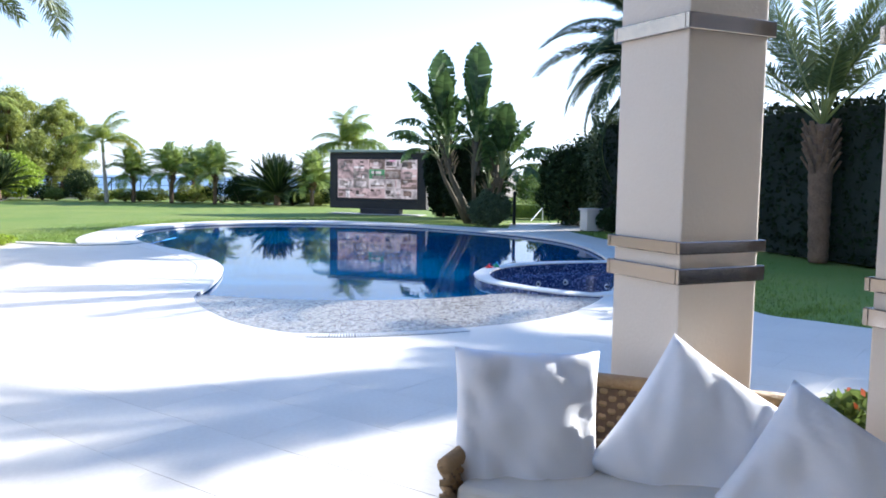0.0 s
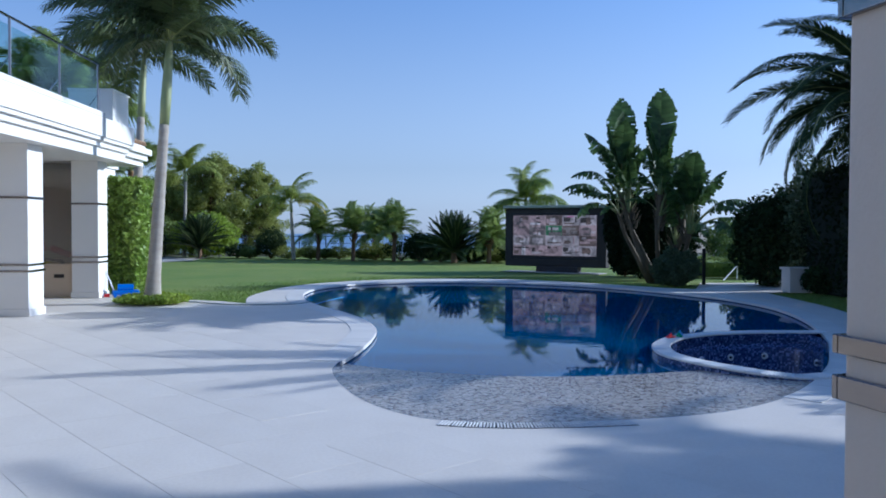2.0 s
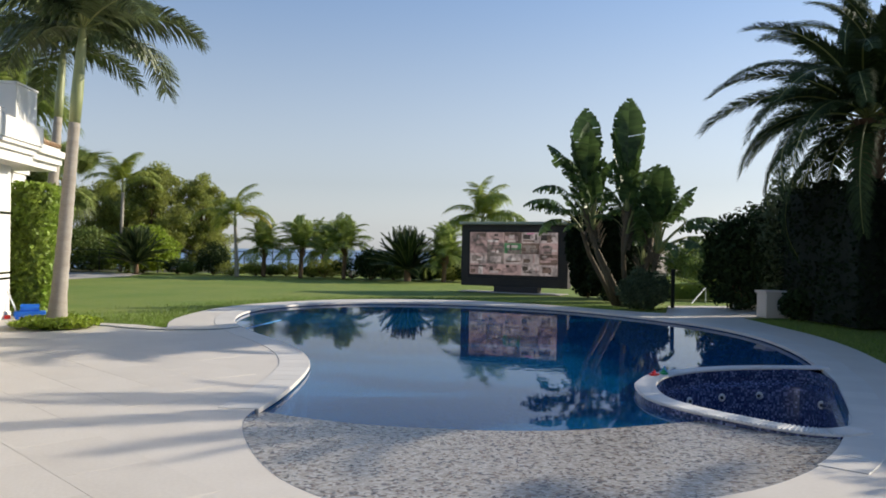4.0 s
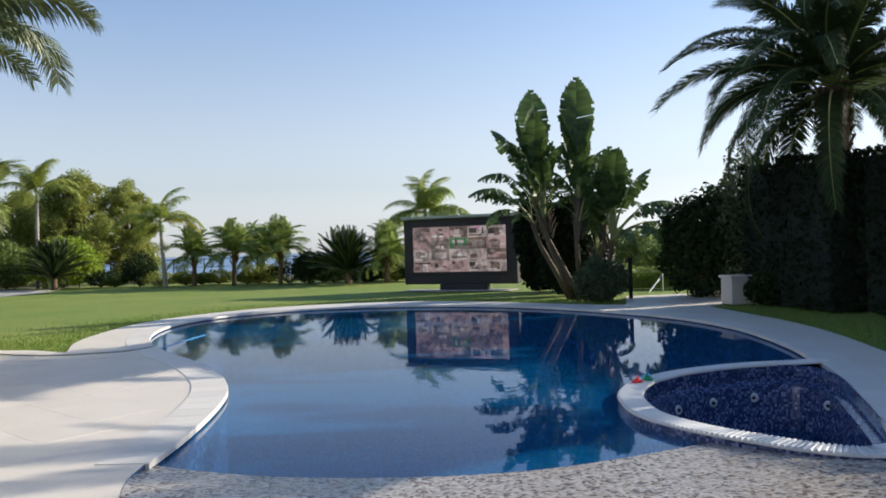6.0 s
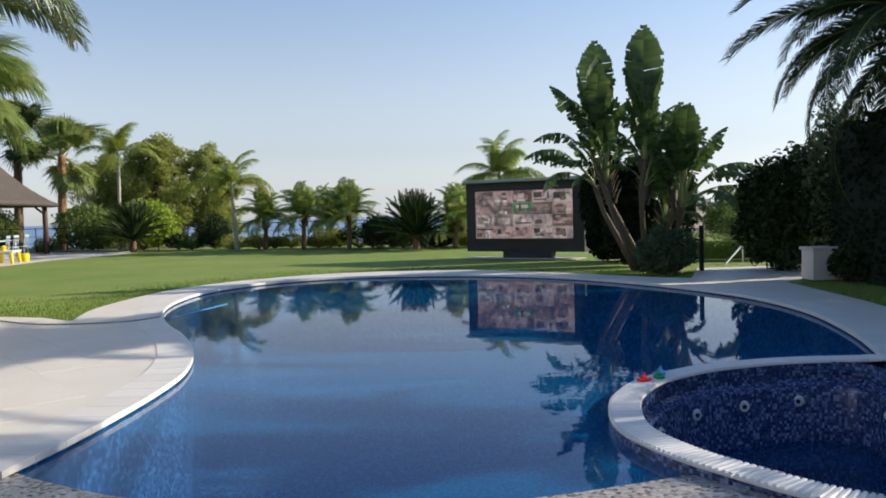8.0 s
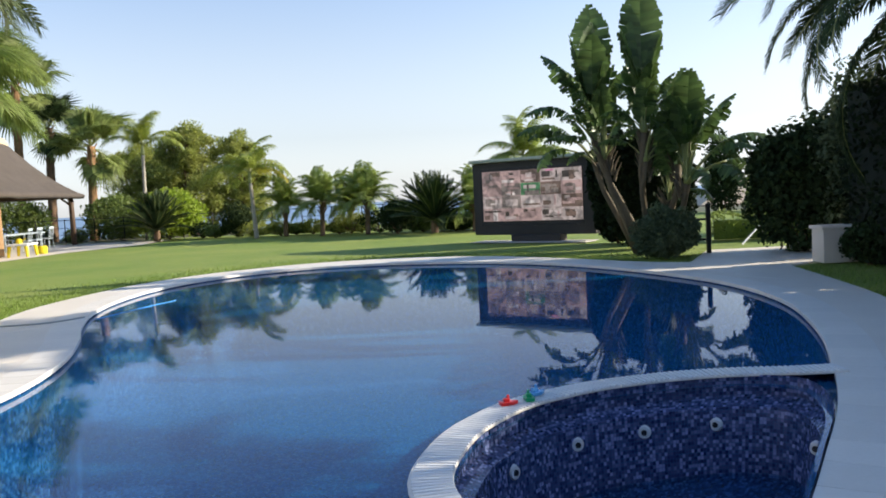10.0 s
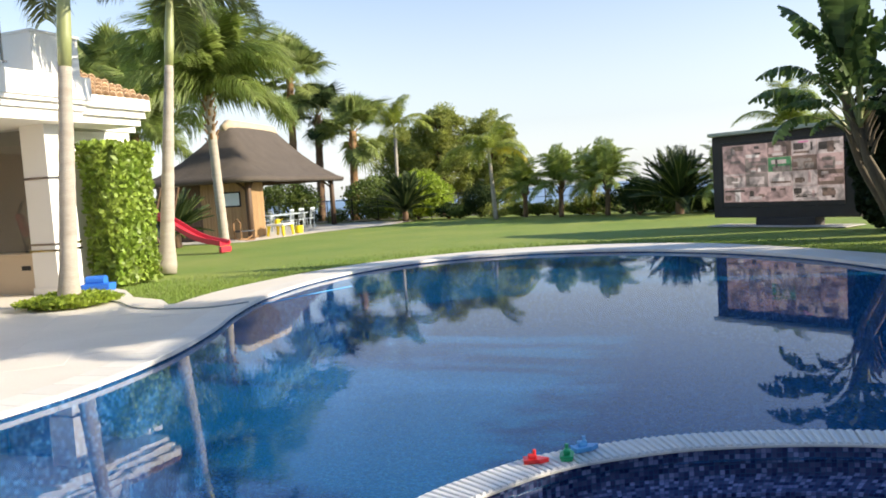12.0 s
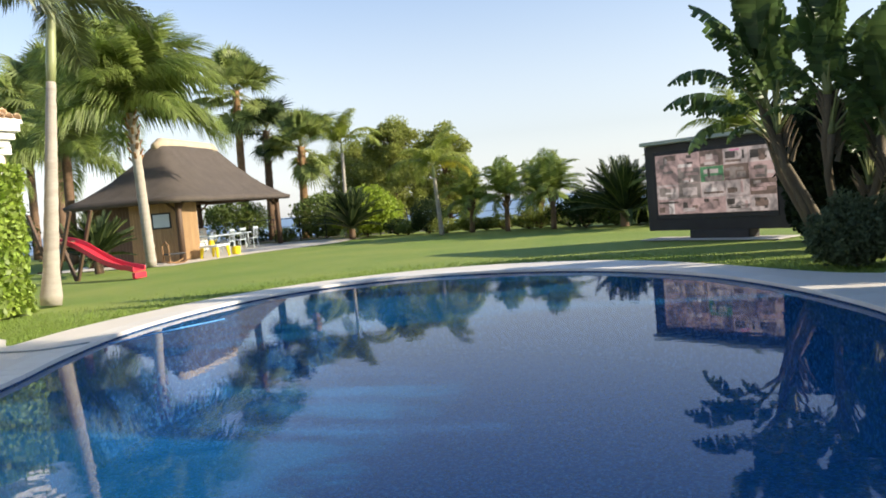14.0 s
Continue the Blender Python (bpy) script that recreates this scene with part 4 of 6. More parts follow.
PADDLES = [paddle_mesh("paddle", L, W, e0, e1, i, n) for i, (L, W, e0, e1, n) in enumerate(((1.75, 0.50, 90, 86, 20), (1.25, 0.34, 80, 30, 14), (1.35, 0.34, 60, -40, 18), (1.15, 0.30, 40, -80, 18), (1.45, 0.42, 86, 66, 18), (0.9, 0.22, 84, 70, 8)))]


def strelitzia(base, heads, seed):
    """heads: the top of each stem, how far its foot stands towards it, and its leaves as (kind, turn, size)."""
    rng = random.Random(seed)
    ob = thing("bird_of_paradise_tree", base, "giant bird-of-paradise plant with torn paddle leaves", "tropical plant")
    b = Vector(base)
    for head, share_out, leaves in heads:
        h = Vector(head) - b
        foot = Vector((h.x * share_out, h.y * share_out, -0.04))
        side = 0.10 * (1 if h.x > 0 else -1)
        part("stem", tube([foot, foot.lerp(h, 0.35) + Vector((side * 0.4, 0, 0)), foot.lerp(h, 0.7) + Vector((side, 0, 0)), h], [0.095, 0.075, 0.065, 0.08], 10), BANANA_STEM, ob, smooth=True)
        sheath = bmesh.new()
        for i in range(7):
            a = i * 180 + rng.uniform(-25, 25)
            o = Vector((math.cos(radians(a)), math.sin(radians(a)), 0))
            p = foot.lerp(h, 0.78 + 0.03 * i)
            tube([p + o * 0.05, p + o * 0.12 + Vector((0, 0, 0.22)), p + o * 0.24 + Vector((0, 0, 0.40 + 0.1 * rng.random()))], [0.045, 0.03, 0.008], 5, sheath)
        part("leaf_sheath", sheath, BANANA_STEM, ob, "dry stubs of old leaf stalks")
        for kind, turn, size in leaves:
            sc = size * rng.uniform(0.95, 1.05)
            share("leaf", PADDLES[kind], ob, Matrix.Translation(h) @ pose(0, 0, 0, 0, 0, turn + rng.uniform(-9, 9)) @ Matrix.Diagonal((sc, sc, sc, 1)))
    return ob


strelitzia((4.85, 23.2, 0), (
    ((3.75, 23.6, 2.65), 0.0, ((0, 86, 1.0), (0, -70, 0.86), (4, -100, 0.95), (4, 130, 0.8), (4, 40, 0.75), (5, 40, 1.5), (1, 176, 1.05), (1, 8, 0.85), (1, 205, 0.85), (1, -28, 0.9), (5, 150, 1.6),
                               (2, 188, 0.8), (4, 20, 0.7), (4, 165, 0.75), (5, -30, 1.2), (2, 10, 0.5), (2, -140, 0.6), (4, -40, 0.6))),
    ((4.72, 22.7, 2.75), 0.3, ((0, -92, 1.05), (0, 78, 0.92), (5, 178, 1.5), (5, 4, 1.4), (1, 184, 0.6), (1, 5, 0.65), (2, 170, 0.5), (2, -5, 0.5), (4, 165, 0.7), (4, 15, 0.7), (4, -60, 0.6), (4, 60, 0.75), (3, 20, 0.45), (3, 190, 0.45), (1, -80, 0.6))),
    ((5.62, 22.6, 1.55), 0.3, ((4, -88, 1.0), (0, 80, 0.78), (5, 90, 1.6), (4, 70, 0.9), (4, 30, 0.85), (1, 2, 1.0), (1, -28, 0.9), (2, 0, 1.0), (3, 6, 1.15), (2, -30, 0.85), (1, 186, 0.75), (4, 0, 0.85), (1, 150, 0.8), (3, -50, 0.9), (4, 200, 0.8), (1, 40, 0.8), (4, -130, 0.75), (3, -90, 0.7))),
    ((3.95, 23.5, 2.2), 0.2, ((1, 170, 0.7), (1, -10, 0.6), (2, 195, 0.6), (2, -30, 0.6), (4, 100, 0.7), (4, -95, 0.7), (1, 60, 0.7), (3, 175, 0.5), (5, -60, 1.4), (1, 220, 0.8))),
    ((4.75, 22.75, 2.1), 0.3, ((1, 180, 0.7), (1, 0, 0.7), (2, 170, 0.55), (2, 15, 0.55), (4, 90, 0.75), (4, -85, 0.7), (3, 0, 0.5), (5, 120, 1.4), (1, -60, 0.7))),
    ((5.5, 22.8, 2.0), 0.3, ((1, 180, 0.6), (1, 0, 0.8), (4, 100, 0.8), (4, -80, 0.75), (2, 20, 0.6), (1, 60, 0.7))),
    ((3.85, 24.2, 2.15), 0.2, ((2, 181, 1.0), (2, 168, 0.85), (3, 192, 0.9), (1, 170, 0.6), (2, 200, 0.7), (4, 160, 0.5))),
    ((5.3, 23.0, 1.2), 0.5, ((1, 20, 0.7), (4, 95, 0.7), (2, 30, 0.7), (3, -20, 0.6), (1, 170, 0.6), (4, -80, 0.7), (4, 0, 0.7), (1, -120, 0.6))),
), 3)
bush("cypress_shrub", (4.85, 27.0, 0), (0.74, 0.7, 1.62), HEDGE, "tall dark cypress shrub beside the screen", 0.08, 8000, 70, 26)
bush("cypress_shrub", (6.05, 26.6, 0), (0.80, 0.7, 1.55), HEDGE, "tall dark cypress shrub behind the paddle leaves", 0.08, 8000, 71, 26)
bush("cypress_shrub", (5.0, 24.7, 0), (0.80, 0.6, 1.42), HEDGE, "dark cypress shrub among the plant stems", 0.08, 7000, 712, 24)
bush("conifer_bush", (7.95, 21.9, 0), (1.2, 1.0, 1.4), BUSH_DARK, "dark bushy conifer at the hedge end", 0.08, 7000, 710, 26)
bush("leafy_bush", (8.95, 21.3, 0), (1.15, 1.0, 1.85), SHRUB_GREY, "green leafy bush growing above the hedge", 0.06, 8000, 711, 22)
bush("round_bush", (4.9, 21.75, 0), (0.70, 0.6, 0.55), SHRUB_GREY, "low grey-green shrub at the pool edge", 0.04, 6000, 72, 14)
bush("round_bush", (-2.3, 38.9, 0), (0.75, 0.7, 0.75), BUSH_DARK, "clipped round dark bush", 0.05, 3000, 73, group="round bushes")
bush("round_bush", (-10.4, 43.3, 0), (0.85, 0.8, 0.85), BUSH_DARK, "clipped round dark bush", 0.05, 3000, 74, group="round bushes")
bush("lime_bush", (-14.3, 44.8, 0), (1.7, 1.4, 1.25), SHRUB_LIGHT, "bright lime-green garden shrub", 0.10, 3600, 75)
bush("lime_bush", (-17.5, 46.5, 0), (1.8, 1.4, 1.2), SHRUB, "mixed green shrub in the border", 0.09, 3400, 76)
tree((-15.6, 51.8, -0.2), 6.5, 2.3, PINE, "broad pine with olive-green crown behind the fence", 80, 0.085, 46000, 40, low=0.14)
tree((-12.9, 53.5, -0.2), 5.9, 2.0, PINE, "rounded pine with olive-green crown behind the fence", 81, 0.085, 36000, 34, low=0.14)
tree((-19.0, 54.0, -0.2), 5.6, 2.4, PINE, "broad pine half hidden by the palms", 82, 0.085, 32000, 34, low=0.14)



# ---------- house wing ----------
def column(at, w, h, turn, mat, bands, label):
    ob = thing("column", (*at, 0), label, "column", "house columns", turn=turn)
    part("shaft", box((0, 0, h / 2), (w, w, h), 0.012), mat, ob)
    part("plinth", box((0, 0, 0.07), (w + 0.05, w + 0.05, 0.14), 0.01), mat, ob)
    for z, t in bands:
        bm = bmesh.new()
        for dx, dy, sx, sy in ((0, 1, w + 0.05, 0.025), (0, -1, w + 0.05, 0.025), (1, 0, 0.025, w), (-1, 0, 0.025, w)):
            add_box(bm, (dx * (w / 2 + 0.0125), dy * (w / 2 + 0.0125), z), (sx, sy, t), 0.003)
        part("band", bm, STEEL, ob, "polished steel band")
    return ob


column((-10.58, 14.02), 0.66, 3.27, 0, PLASTER, ((2.25, 0.045), (0.98, 0.04), (0.86, 0.04)), "square white column with steel bands under the balcony")
column((-10.74, 18.05), 0.62, 3.27, 0, PLASTER, ((2.25, 0.045), (0.98, 0.04), (0.86, 0.04)), "square white column with steel bands under the balcony")
column((-1.705, 0.086), 0.46, 3.4, 10, CREAM, ((2.345, 0.07), (1.375, 0.055), (1.25, 0.07)), "square cream column with polished steel bands")
column((-1.06, -0.86), 0.46, 3.4, 10, CREAM, ((2.24, 0.07), (1.27, 0.055), (1.14, 0.07)), "square cream column with polished steel bands")

bm = bmesh.new()
for x0, z0, z1 in ((-9.95, 3.27, 3.48), (-9.88, 3.48, 3.60), (-9.80, 3.60, 3.68), (-9.76, 3.68, 4.10)):
    add_box(bm, ((x0 - 18) / 2, 8.35, (z0 + z1) / 2), (x0 + 18, 19.8 + (x0 + 9.95), z1 - z0 + 0.004), 0.006)
tagged(link("balcony_slab", bm, PLASTER), "white moulded balcony slab over the covered terrace", "balcony", kind="structure")

# Roof of the wing: balcony upstand, glass rail, corner pier, tiled eave
bm = bmesh.new()
add_box(bm, (-9.93, 7.6, 4.16), (0.34, 17.6, 0.12), 0.015)
tagged(link("balcony_kerb", bm, PLASTER), "white balcony kerb under the glass rail", "balcony", kind="structure")
bm = box((-10.35, 17.65, 4.46), (1.0, 1.08, 0.72), 0.012)
add_box(bm, (-10.35, 17.65, 4.845), (1.05, 1.13, 0.05), 0.01)
tagged(link("parapet_pier", bm, PLASTER), "white rendered corner pier closing the glass balcony rail", "pier", kind="structure")
rail = thing("glass_balustrade", (-10.0, 9.0, 4.22), "clear glass balcony balustrade with steel posts and handrail", "balustrade")
for i in range(8):
    y = 16.6 - i * 2.05 - 9.0
    bm = tube([(0, y, 0), (0, y, 1.08)], 0.025, 8)
    tube([(-0.34, y, 0.0), (0, y, 0.42)], 0.014, 6, bm)
    add_box(bm, (0, y, 0.02), (0.12, 0.12, 0.03), 0.005)
    part("post", bm, STEEL, rail, "steel post with diagonal brace", smooth=False)
    if i < 7:
        part("glass_panel", box((0, y - 1.02, 0.52), (0.012, 1.9, 0.86), 0.002), GLASS, rail, "tinted clear glass pane")
part("handrail", tube([(0, 7.62, 1.1), (0, -7.0, 1.1)], 0.024, 8), STEEL, rail)

eave = thing("tiled_eave", (-10.75, 19.3, 3.88), "small roof eave with weathered terracotta barrel tiles", "roof", kind="structure")
bm = bmesh.new()
v = [bm.verts.new(p) for p in ((-1.6, -1.1, 0.90), (0.62, -1.1, -0.02), (0.62, 1.08, -0.02), (-1.6, 1.08, 0.90))]
bm.faces.new(v)
r = bmesh.ops.extrude_face_region(bm, geom=bm.faces[:])
bmesh.ops.translate(bm, vec=(0, 0, -0.08), verts=[g for g in r["geom"] if isinstance(g, bmesh.types.BMVert)])
bmesh.ops.recalc_face_normals(bm, faces=bm.faces)
part("roof_bed", bm, PLASTER, eave)


def barrel_mesh(length=0.46, r=0.085):
    bm = bmesh.new()
    rows = []
    for y, k in ((0, 1.0), (length, 0.86)):
        rows.append([bm.verts.new((math.cos(a) * r * k, y, math.sin(a) * r * k * 0.8)) for a in (math.pi * i / 6 for i in range(7))]
                    + [bm.verts.new((math.cos(a) * (r - 0.014) * k, y, math.sin(a) * (r - 0.014) * k * 0.8 - 0.004)) for a in (math.pi * i / 6 for i in range(6, -1, -1))])
    n = len(rows[0])
    for i in range(n):
        bm.faces.new((rows[0][i], rows[0][(i + 1) % n], rows[1][(i + 1) % n], rows[1][i]))
    bm.faces.new(rows[0])
    bm.faces.new(list(reversed(rows[1])))
    bmesh.ops.recalc_face_normals(bm, faces=bm.faces)
    return mesh_of("barrel_tile", bm, [TERRACOTTA])


BARREL = barrel_mesh()
rng = random.Random(5)
for i in range(11):
    for j in range(6):
        # tiles run down towards +x
        y = -1.0 + i * 0.195
        x = 0.66 - j * 0.36
        z = 0.03 + j * 0.15
        share("roof_tile", BARREL, eave, Matrix.Translation((x, y, z)) @ pose(0, 0, 0, 0, 22, 90 + rng.uniform(-2, 2)) @ Matrix.Diagonal((1.08, 1, 1, 1)))

# White cornice below the eave
bm = bmesh.new()
for k, (g, z) in enumerate(((0.0, 3.30), (0.10, 3.45), (0.20, 3.60))):
    add_box(bm, (-12.2, 19.1, z + 0.06), (4.3 + 2 * g, 1.7 + g, 0.152), 0.006)
tagged(link("trim_cornice", bm, PLASTER), "white stepped cornice under the tiled eave", "cornice", kind="structure")

# Low wall between the columns and back walls of the covered terrace
bm = box((-14.1, 18.05, 0.38), (6.08, 0.26, 0.76), 0.012)
add_box(bm, (-14.1, 18.03, 0.785), (6.08, 0.34, 0.05), 0.01)
low = tagged(link("wall_low", bm, BEIGE), "low beige terrace wall under the tinted glass", "wall", kind="structure")
part("socket", box((-11.42, 17.912, 0.52), (0.24, 0.012, 0.09), 0.004), DARKMETAL, low, "dark outdoor socket plate")
win = thing("window_terrace", (-14.1, 18.05, 0.81), "tall dark tinted glass screen above the low terrace wall", "window", kind="structure")
for i in range(4):
    part("window_pane", box((-2.28 + i * 1.52, 0, 1.22), (1.49, 0.014, 2.40), 0.002), TINTED, win)
for i in range(5):
    part("window_frame", box((-3.04 + i * 1.52, 0, 1.22), (0.04, 0.05, 2.44), 0.004), DARKMETAL, win)
bm = box((-17.3, 2.5, 1.63), (0.3, 23.0, 3.26), 0.01)
tagged(link("wall_terrace_back", bm, CREAM), "cream back wall of the covered terrace", "wall", kind="structure")

# Roof over the near terrace and the house wall behind the camera
bm = bmesh.new()
add_box(bm, (0.0, -4.8, 3.75), (16.0, 8.6, 0.7), 0.02, Matrix.Rotation(radians(10), 4, "Z"))
tagged(link("terrace_roof", bm, PLASTER), "white slab roof over the covered terrace", "roof", kind="structure")
bm = box((0, -8.7, 2.0), (30, 0.3, 4.0), 0.01)
hw = tagged(link("wall_house", bm, CREAM), "cream rendered house wall behind the terrace", "wall", kind="structure")
# Dark panes out of view, added so the steel bands reflect something dark
for i in range(9):
    part("window", box((-12 + i * 3.0, -8.53, 1.45), (2.6, 0.03, 2.7), 0.005), DARKGLASS, hw, "unseen dark glass pane added to darken reflections")

# Out-of-view wall, added to stop low sun reaching under the terrace roof
bm = box((6.9, -4.9, 1.7), (0.3, 7.3, 3.4), 0.01)
tagged(link("wall_sun_block", bm, CREAM), "unseen cream wall added to keep low sun off the terrace", "wall", kind="structure")

# Room behind the tinted glass
bm = box((-14.2, 20.75, 1.62), (6.0, 0.2, 3.24), 0.01)
tagged(link("wall_room_back", bm, BEIGE), "beige back wall of the room behind the glass", "wall", kind="structure")
bm = box((-11.1, 19.5, 1.62), (0.18, 2.28, 3.24), 0.01)
tagged(link("wall_room_side", bm, PLASTER), "white house wall behind the creeper", "wall", kind="structure")
bm = box((-14.2, 19.5, 3.36), (6.4, 2.7, 0.2), 0.01)
tagged(link("ceiling_room", bm, PLASTER), "white ceiling of the room behind the glass", "ceiling", kind="structure")
gym = thing("exercise_machine", (-11.85, 18.75, 0), "red-padded exercise machine on a dark metal frame", "gym machine", turn=35)
part("base", box((0, 0, 0.05), (1.1, 0.5, 0.08), 0.02), DARKMETAL, gym)
part("frame", tube([(-0.45, 0, 0.06), (-0.3, 0, 0.75), (-0.42, 0, 1.55), (-0.3, 0, 1.85)], 0.035, 8), DARKMETAL, gym)
part("frame", tube([(0.45, 0, 0.06), (0.15, 0, 0.85), (-0.3, 0, 0.9)], 0.035, 8), DARKMETAL, gym)
part("seat", box((0.12, 0, 1.08), (0.52, 0.34, 0.14), 0.05, Matrix.Rotation(radians(24), 4, "Y"), 3), SLIDE_RED, gym, "red padded seat")
part("back_pad", box((-0.33, 0, 1.36), (0.10, 0.34, 0.5), 0.04, Matrix.Rotation(radians(-14), 4, "Y"), 3), SLIDE_RED, gym, "red padded backrest")
part("display", box((0.42, 0, 1.45), (0.06, 0.36, 0.24), 0.02, Matrix.Rotation(radians(20), 4, "Y")), GREY_METAL, gym, "grey console")
part("handlebar", tube([(0.45, 0, 0.06), (0.5, 0, 0.9), (0.42, 0, 1.4)], 0.03, 8), DARKMETAL, gym)

# Green creeper wall at the house corner
hedge("creeper_wall", (-10.25, 18.75), (-10.25, 19.95), 0.74, 2.85, IVY, "thick bright-green creeper covering the wall end", 0.075, 520, 90, SHRUB)

# Planted ring at the palm's foot
bush("groundcover", (-8.76, 16.34, 0), (0.75, 0.75, 0.11), SHRUB_LIGHT, "low leafy ground cover round the palm foot", 0.05, 2400, 91, category="plants")

# Brown wicker daybed under the balcony
bed = thing("daybed", (-12.35, 15.7, 0), "brown wicker daybed with pale cushions under the balcony", "sofa")
part("base", box((0, 0, 0.26), (2.6, 1.1, 0.44), 0.05), WICKER_DARK, bed)
part("mattress", box((0, 0, 0.54), (2.5, 1.0, 0.12), 0.04), SEAT_FABRIC, bed)
part("bolster", tube([(-1.0, 0.3, 0.68), (-0.2, 0.3, 0.68)], 0.09, 12), YELLOW, bed, "pale yellow bolster")

# ---------- cushions and wicker sofa by the near column ----------
def pillow_mesh(w, h, t, seed):
    rng = random.Random(seed)
    bm = bmesh.new()
    n = 26
    for side in (1, -1):
        g = {}
        for i in range(n + 1):
            for j in range(n + 1):
                u, v = 2 * i / n - 1, 2 * j / n - 1
                pinch = 1 - 0.06 * (1 - abs(v) ** 2) * abs(u) ** 3
                pinch2 = 1 - 0.06 * (1 - abs(u) ** 2) * abs(v) ** 3
                puff = max(0, (1 - u ** 4) * (1 - v ** 4)) ** 0.5
                edge = max(abs(u), abs(v))
                wr = 0.016 * math.sin(9 * u + 4 * v + seed) * edge ** 3 + 0.035 * noise.noise(Vector((u * 1.6 + seed, v * 1.6, side)))
                fold = abs(noise.noise(Vector((u * 2.2 + v * 2.0 + seed * 3, (u - v) * 0.9, side * 2))))
                wr += 0.030 * max(0.0, 0.25 - fold) * 4 * edge
                g[i, j] = bm.verts.new((u * w / 2 * pinch, side * (t / 2 * puff) + wr * puff, v * h / 2 * pinch2))
        for i in range(n):
            for j in range(n):
                q = (g[i, j], g[i + 1, j], g[i + 1, j + 1], g[i, j + 1])
                bm.faces.new(q if side == -1 else tuple(reversed(q)))
    bmesh.ops.remove_doubles(bm, verts=bm.verts, dist=0.001)
    return bm


def cushion(at, w, rx, ry, rz, seed, label):
    ob = link("cushion", pillow_mesh(w, w, 0.20, seed), LINEN, smooth=True)
    ob.matrix_world = pose(*at, rx, ry, rz)
    return tagged(ob, label, "cushion", "sofa cushions")


sofa = thing("wicker_sofa", (-2.29, -0.50, 0), "woven wicker sofa with a cream seat cushion", "sofa", turn=-40)
part("seat_base", box((0, 0, 0.20), (1.25, 0.80, 0.36), 0.05), WICKER, sofa)
part("seat_cushion", box((0, -0.04, 0.44), (1.16, 0.68, 0.13), 0.045, None, 3), SEAT_FABRIC, sofa, "cream seat pad")


def woven(name, w, h, rows, m):
    """A woven panel: a core with stacked bulging strands."""
    panel = part(name, box((0, 0, h / 2), (w - 0.03, 0.03, h - 0.02), 0.01), WICKER_DARK, sofa, "woven wicker panel")
    panel.matrix_local = m
    meshes = []
    for odd in (0, 1):
        n = 30
        pts = [(-w / 2 + w * i / n, (0.022 if (i + odd) % 2 else -0.022), 0.005 * math.sin(i)) for i in range(n + 1)]
        meshes.append(mesh_of("strand", tube(pts, h / rows * 0.50, 6), [WICKER], True))
    for j in range(rows):
        share("strand", meshes[j % 2], panel, Matrix.Translation((0, 0, h * (j + 0.5) / rows)))
    part("top_roll", tube([(-w / 2, 0, h), (w / 2, 0, h)], 0.035, 10), WICKER, panel, "rolled wicker edge", smooth=True)


woven("backrest", 1.25, 0.40, 14, pose(0, 0.42, 0.36, -10, 0, 0))
woven("armrest", 0.8, 0.22, 8, pose(-0.61, 0, 0.36, 0, 0, 90))

cushion((-2.64, -0.30, 0.685), 0.60, -14, 2, -12, 1, "plump white linen cushion leaning on the wicker sofa")
cushion((-2.01, -0.55, 0.625), 0.64, -20, 32, -34, 2, "plump white linen cushion turned on its corner")
cushion((-1.74, -0.94, 0.54), 0.62, -30, 28, -48, 3, "crumpled white linen cushion in the sofa corner")

pot = thing("flower_pot", (-0.70, 0.02, 0), "terracotta pot with red flowers on the deck", "flower pot")
part("pot", tube([(0, 0, 0), (0, 0, 0.26), (0, 0, 0.28), (0, 0, 0.31)], [0.13, 0.18, 0.20, 0.20], 18), TERRA_POT, pot)
bm = bmesh.new()
leaf_quads(bm, clump_points((0, 0, 0.42), (0.24, 0.24, 0.18), 700, random.Random(9), 0.1), 0.045, random.Random(9))
part("foliage", bm, SHRUB, pot)
bm = bmesh.new()
leaf_quads(bm, clump_points((0, 0, 0.46), (0.24, 0.24, 0.18), 22, random.Random(8), 0.8), 0.035, random.Random(8))
part("flowers", bm, FLOWER, pot, "orange-red blossoms")

# ---------- outdoor screen ----------
tv = thing("outdoor_screen", (2.70, 29.25, 0), "large outdoor video screen on a low pedestal showing a collage", "screen", turn=-33.8)
part("pedestal", box((0.15, 0.05, 0.10), (1.7, 0.45, 0.24), 0.02), CASING, tv)
part("ground_plate", box((0, -0.1, 0.005), (4.0, 0.9, 0.02), 0.004), GROUT, tv, "pale base plate in the grass")
bm = box((0, 0.16, 1.34), (4.2, 0.44, 2.26), 0.03)
part("casing", bm, CASING, tv)
bm = box((0, 0.12, 2.52), (4.3, 0.62, 0.10), 0.02, Matrix.Rotation(radians(-4), 4, "X"))
part("top_cover", bm, COVER, tv, "faded olive top cover")
part("panel_black", box((-0.03, -0.068, 1.40), (3.56, 0.02, 1.78), 0.004), DARKMETAL, tv, "black screen surround")
PICT = [emission("picture_" + n, c, 0.55) for n, c in (("pale", (0.34, 0.29, 0.29)), ("pink", (0.30, 0.21, 0.21)), ("grey", (0.16, 0.135, 0.13)), ("brown", (0.11, 0.075, 0.065)),
                                                     ("light", (0.46, 0.42, 0.42)), ("green", (0.05, 0.17, 0.08)), ("dark", (0.04, 0.032, 0.032)), ("rose", (0.40, 0.12, 0.25)))]
rng = random.Random(21)
bm = bmesh.new()
W, H = 3.46, 1.56


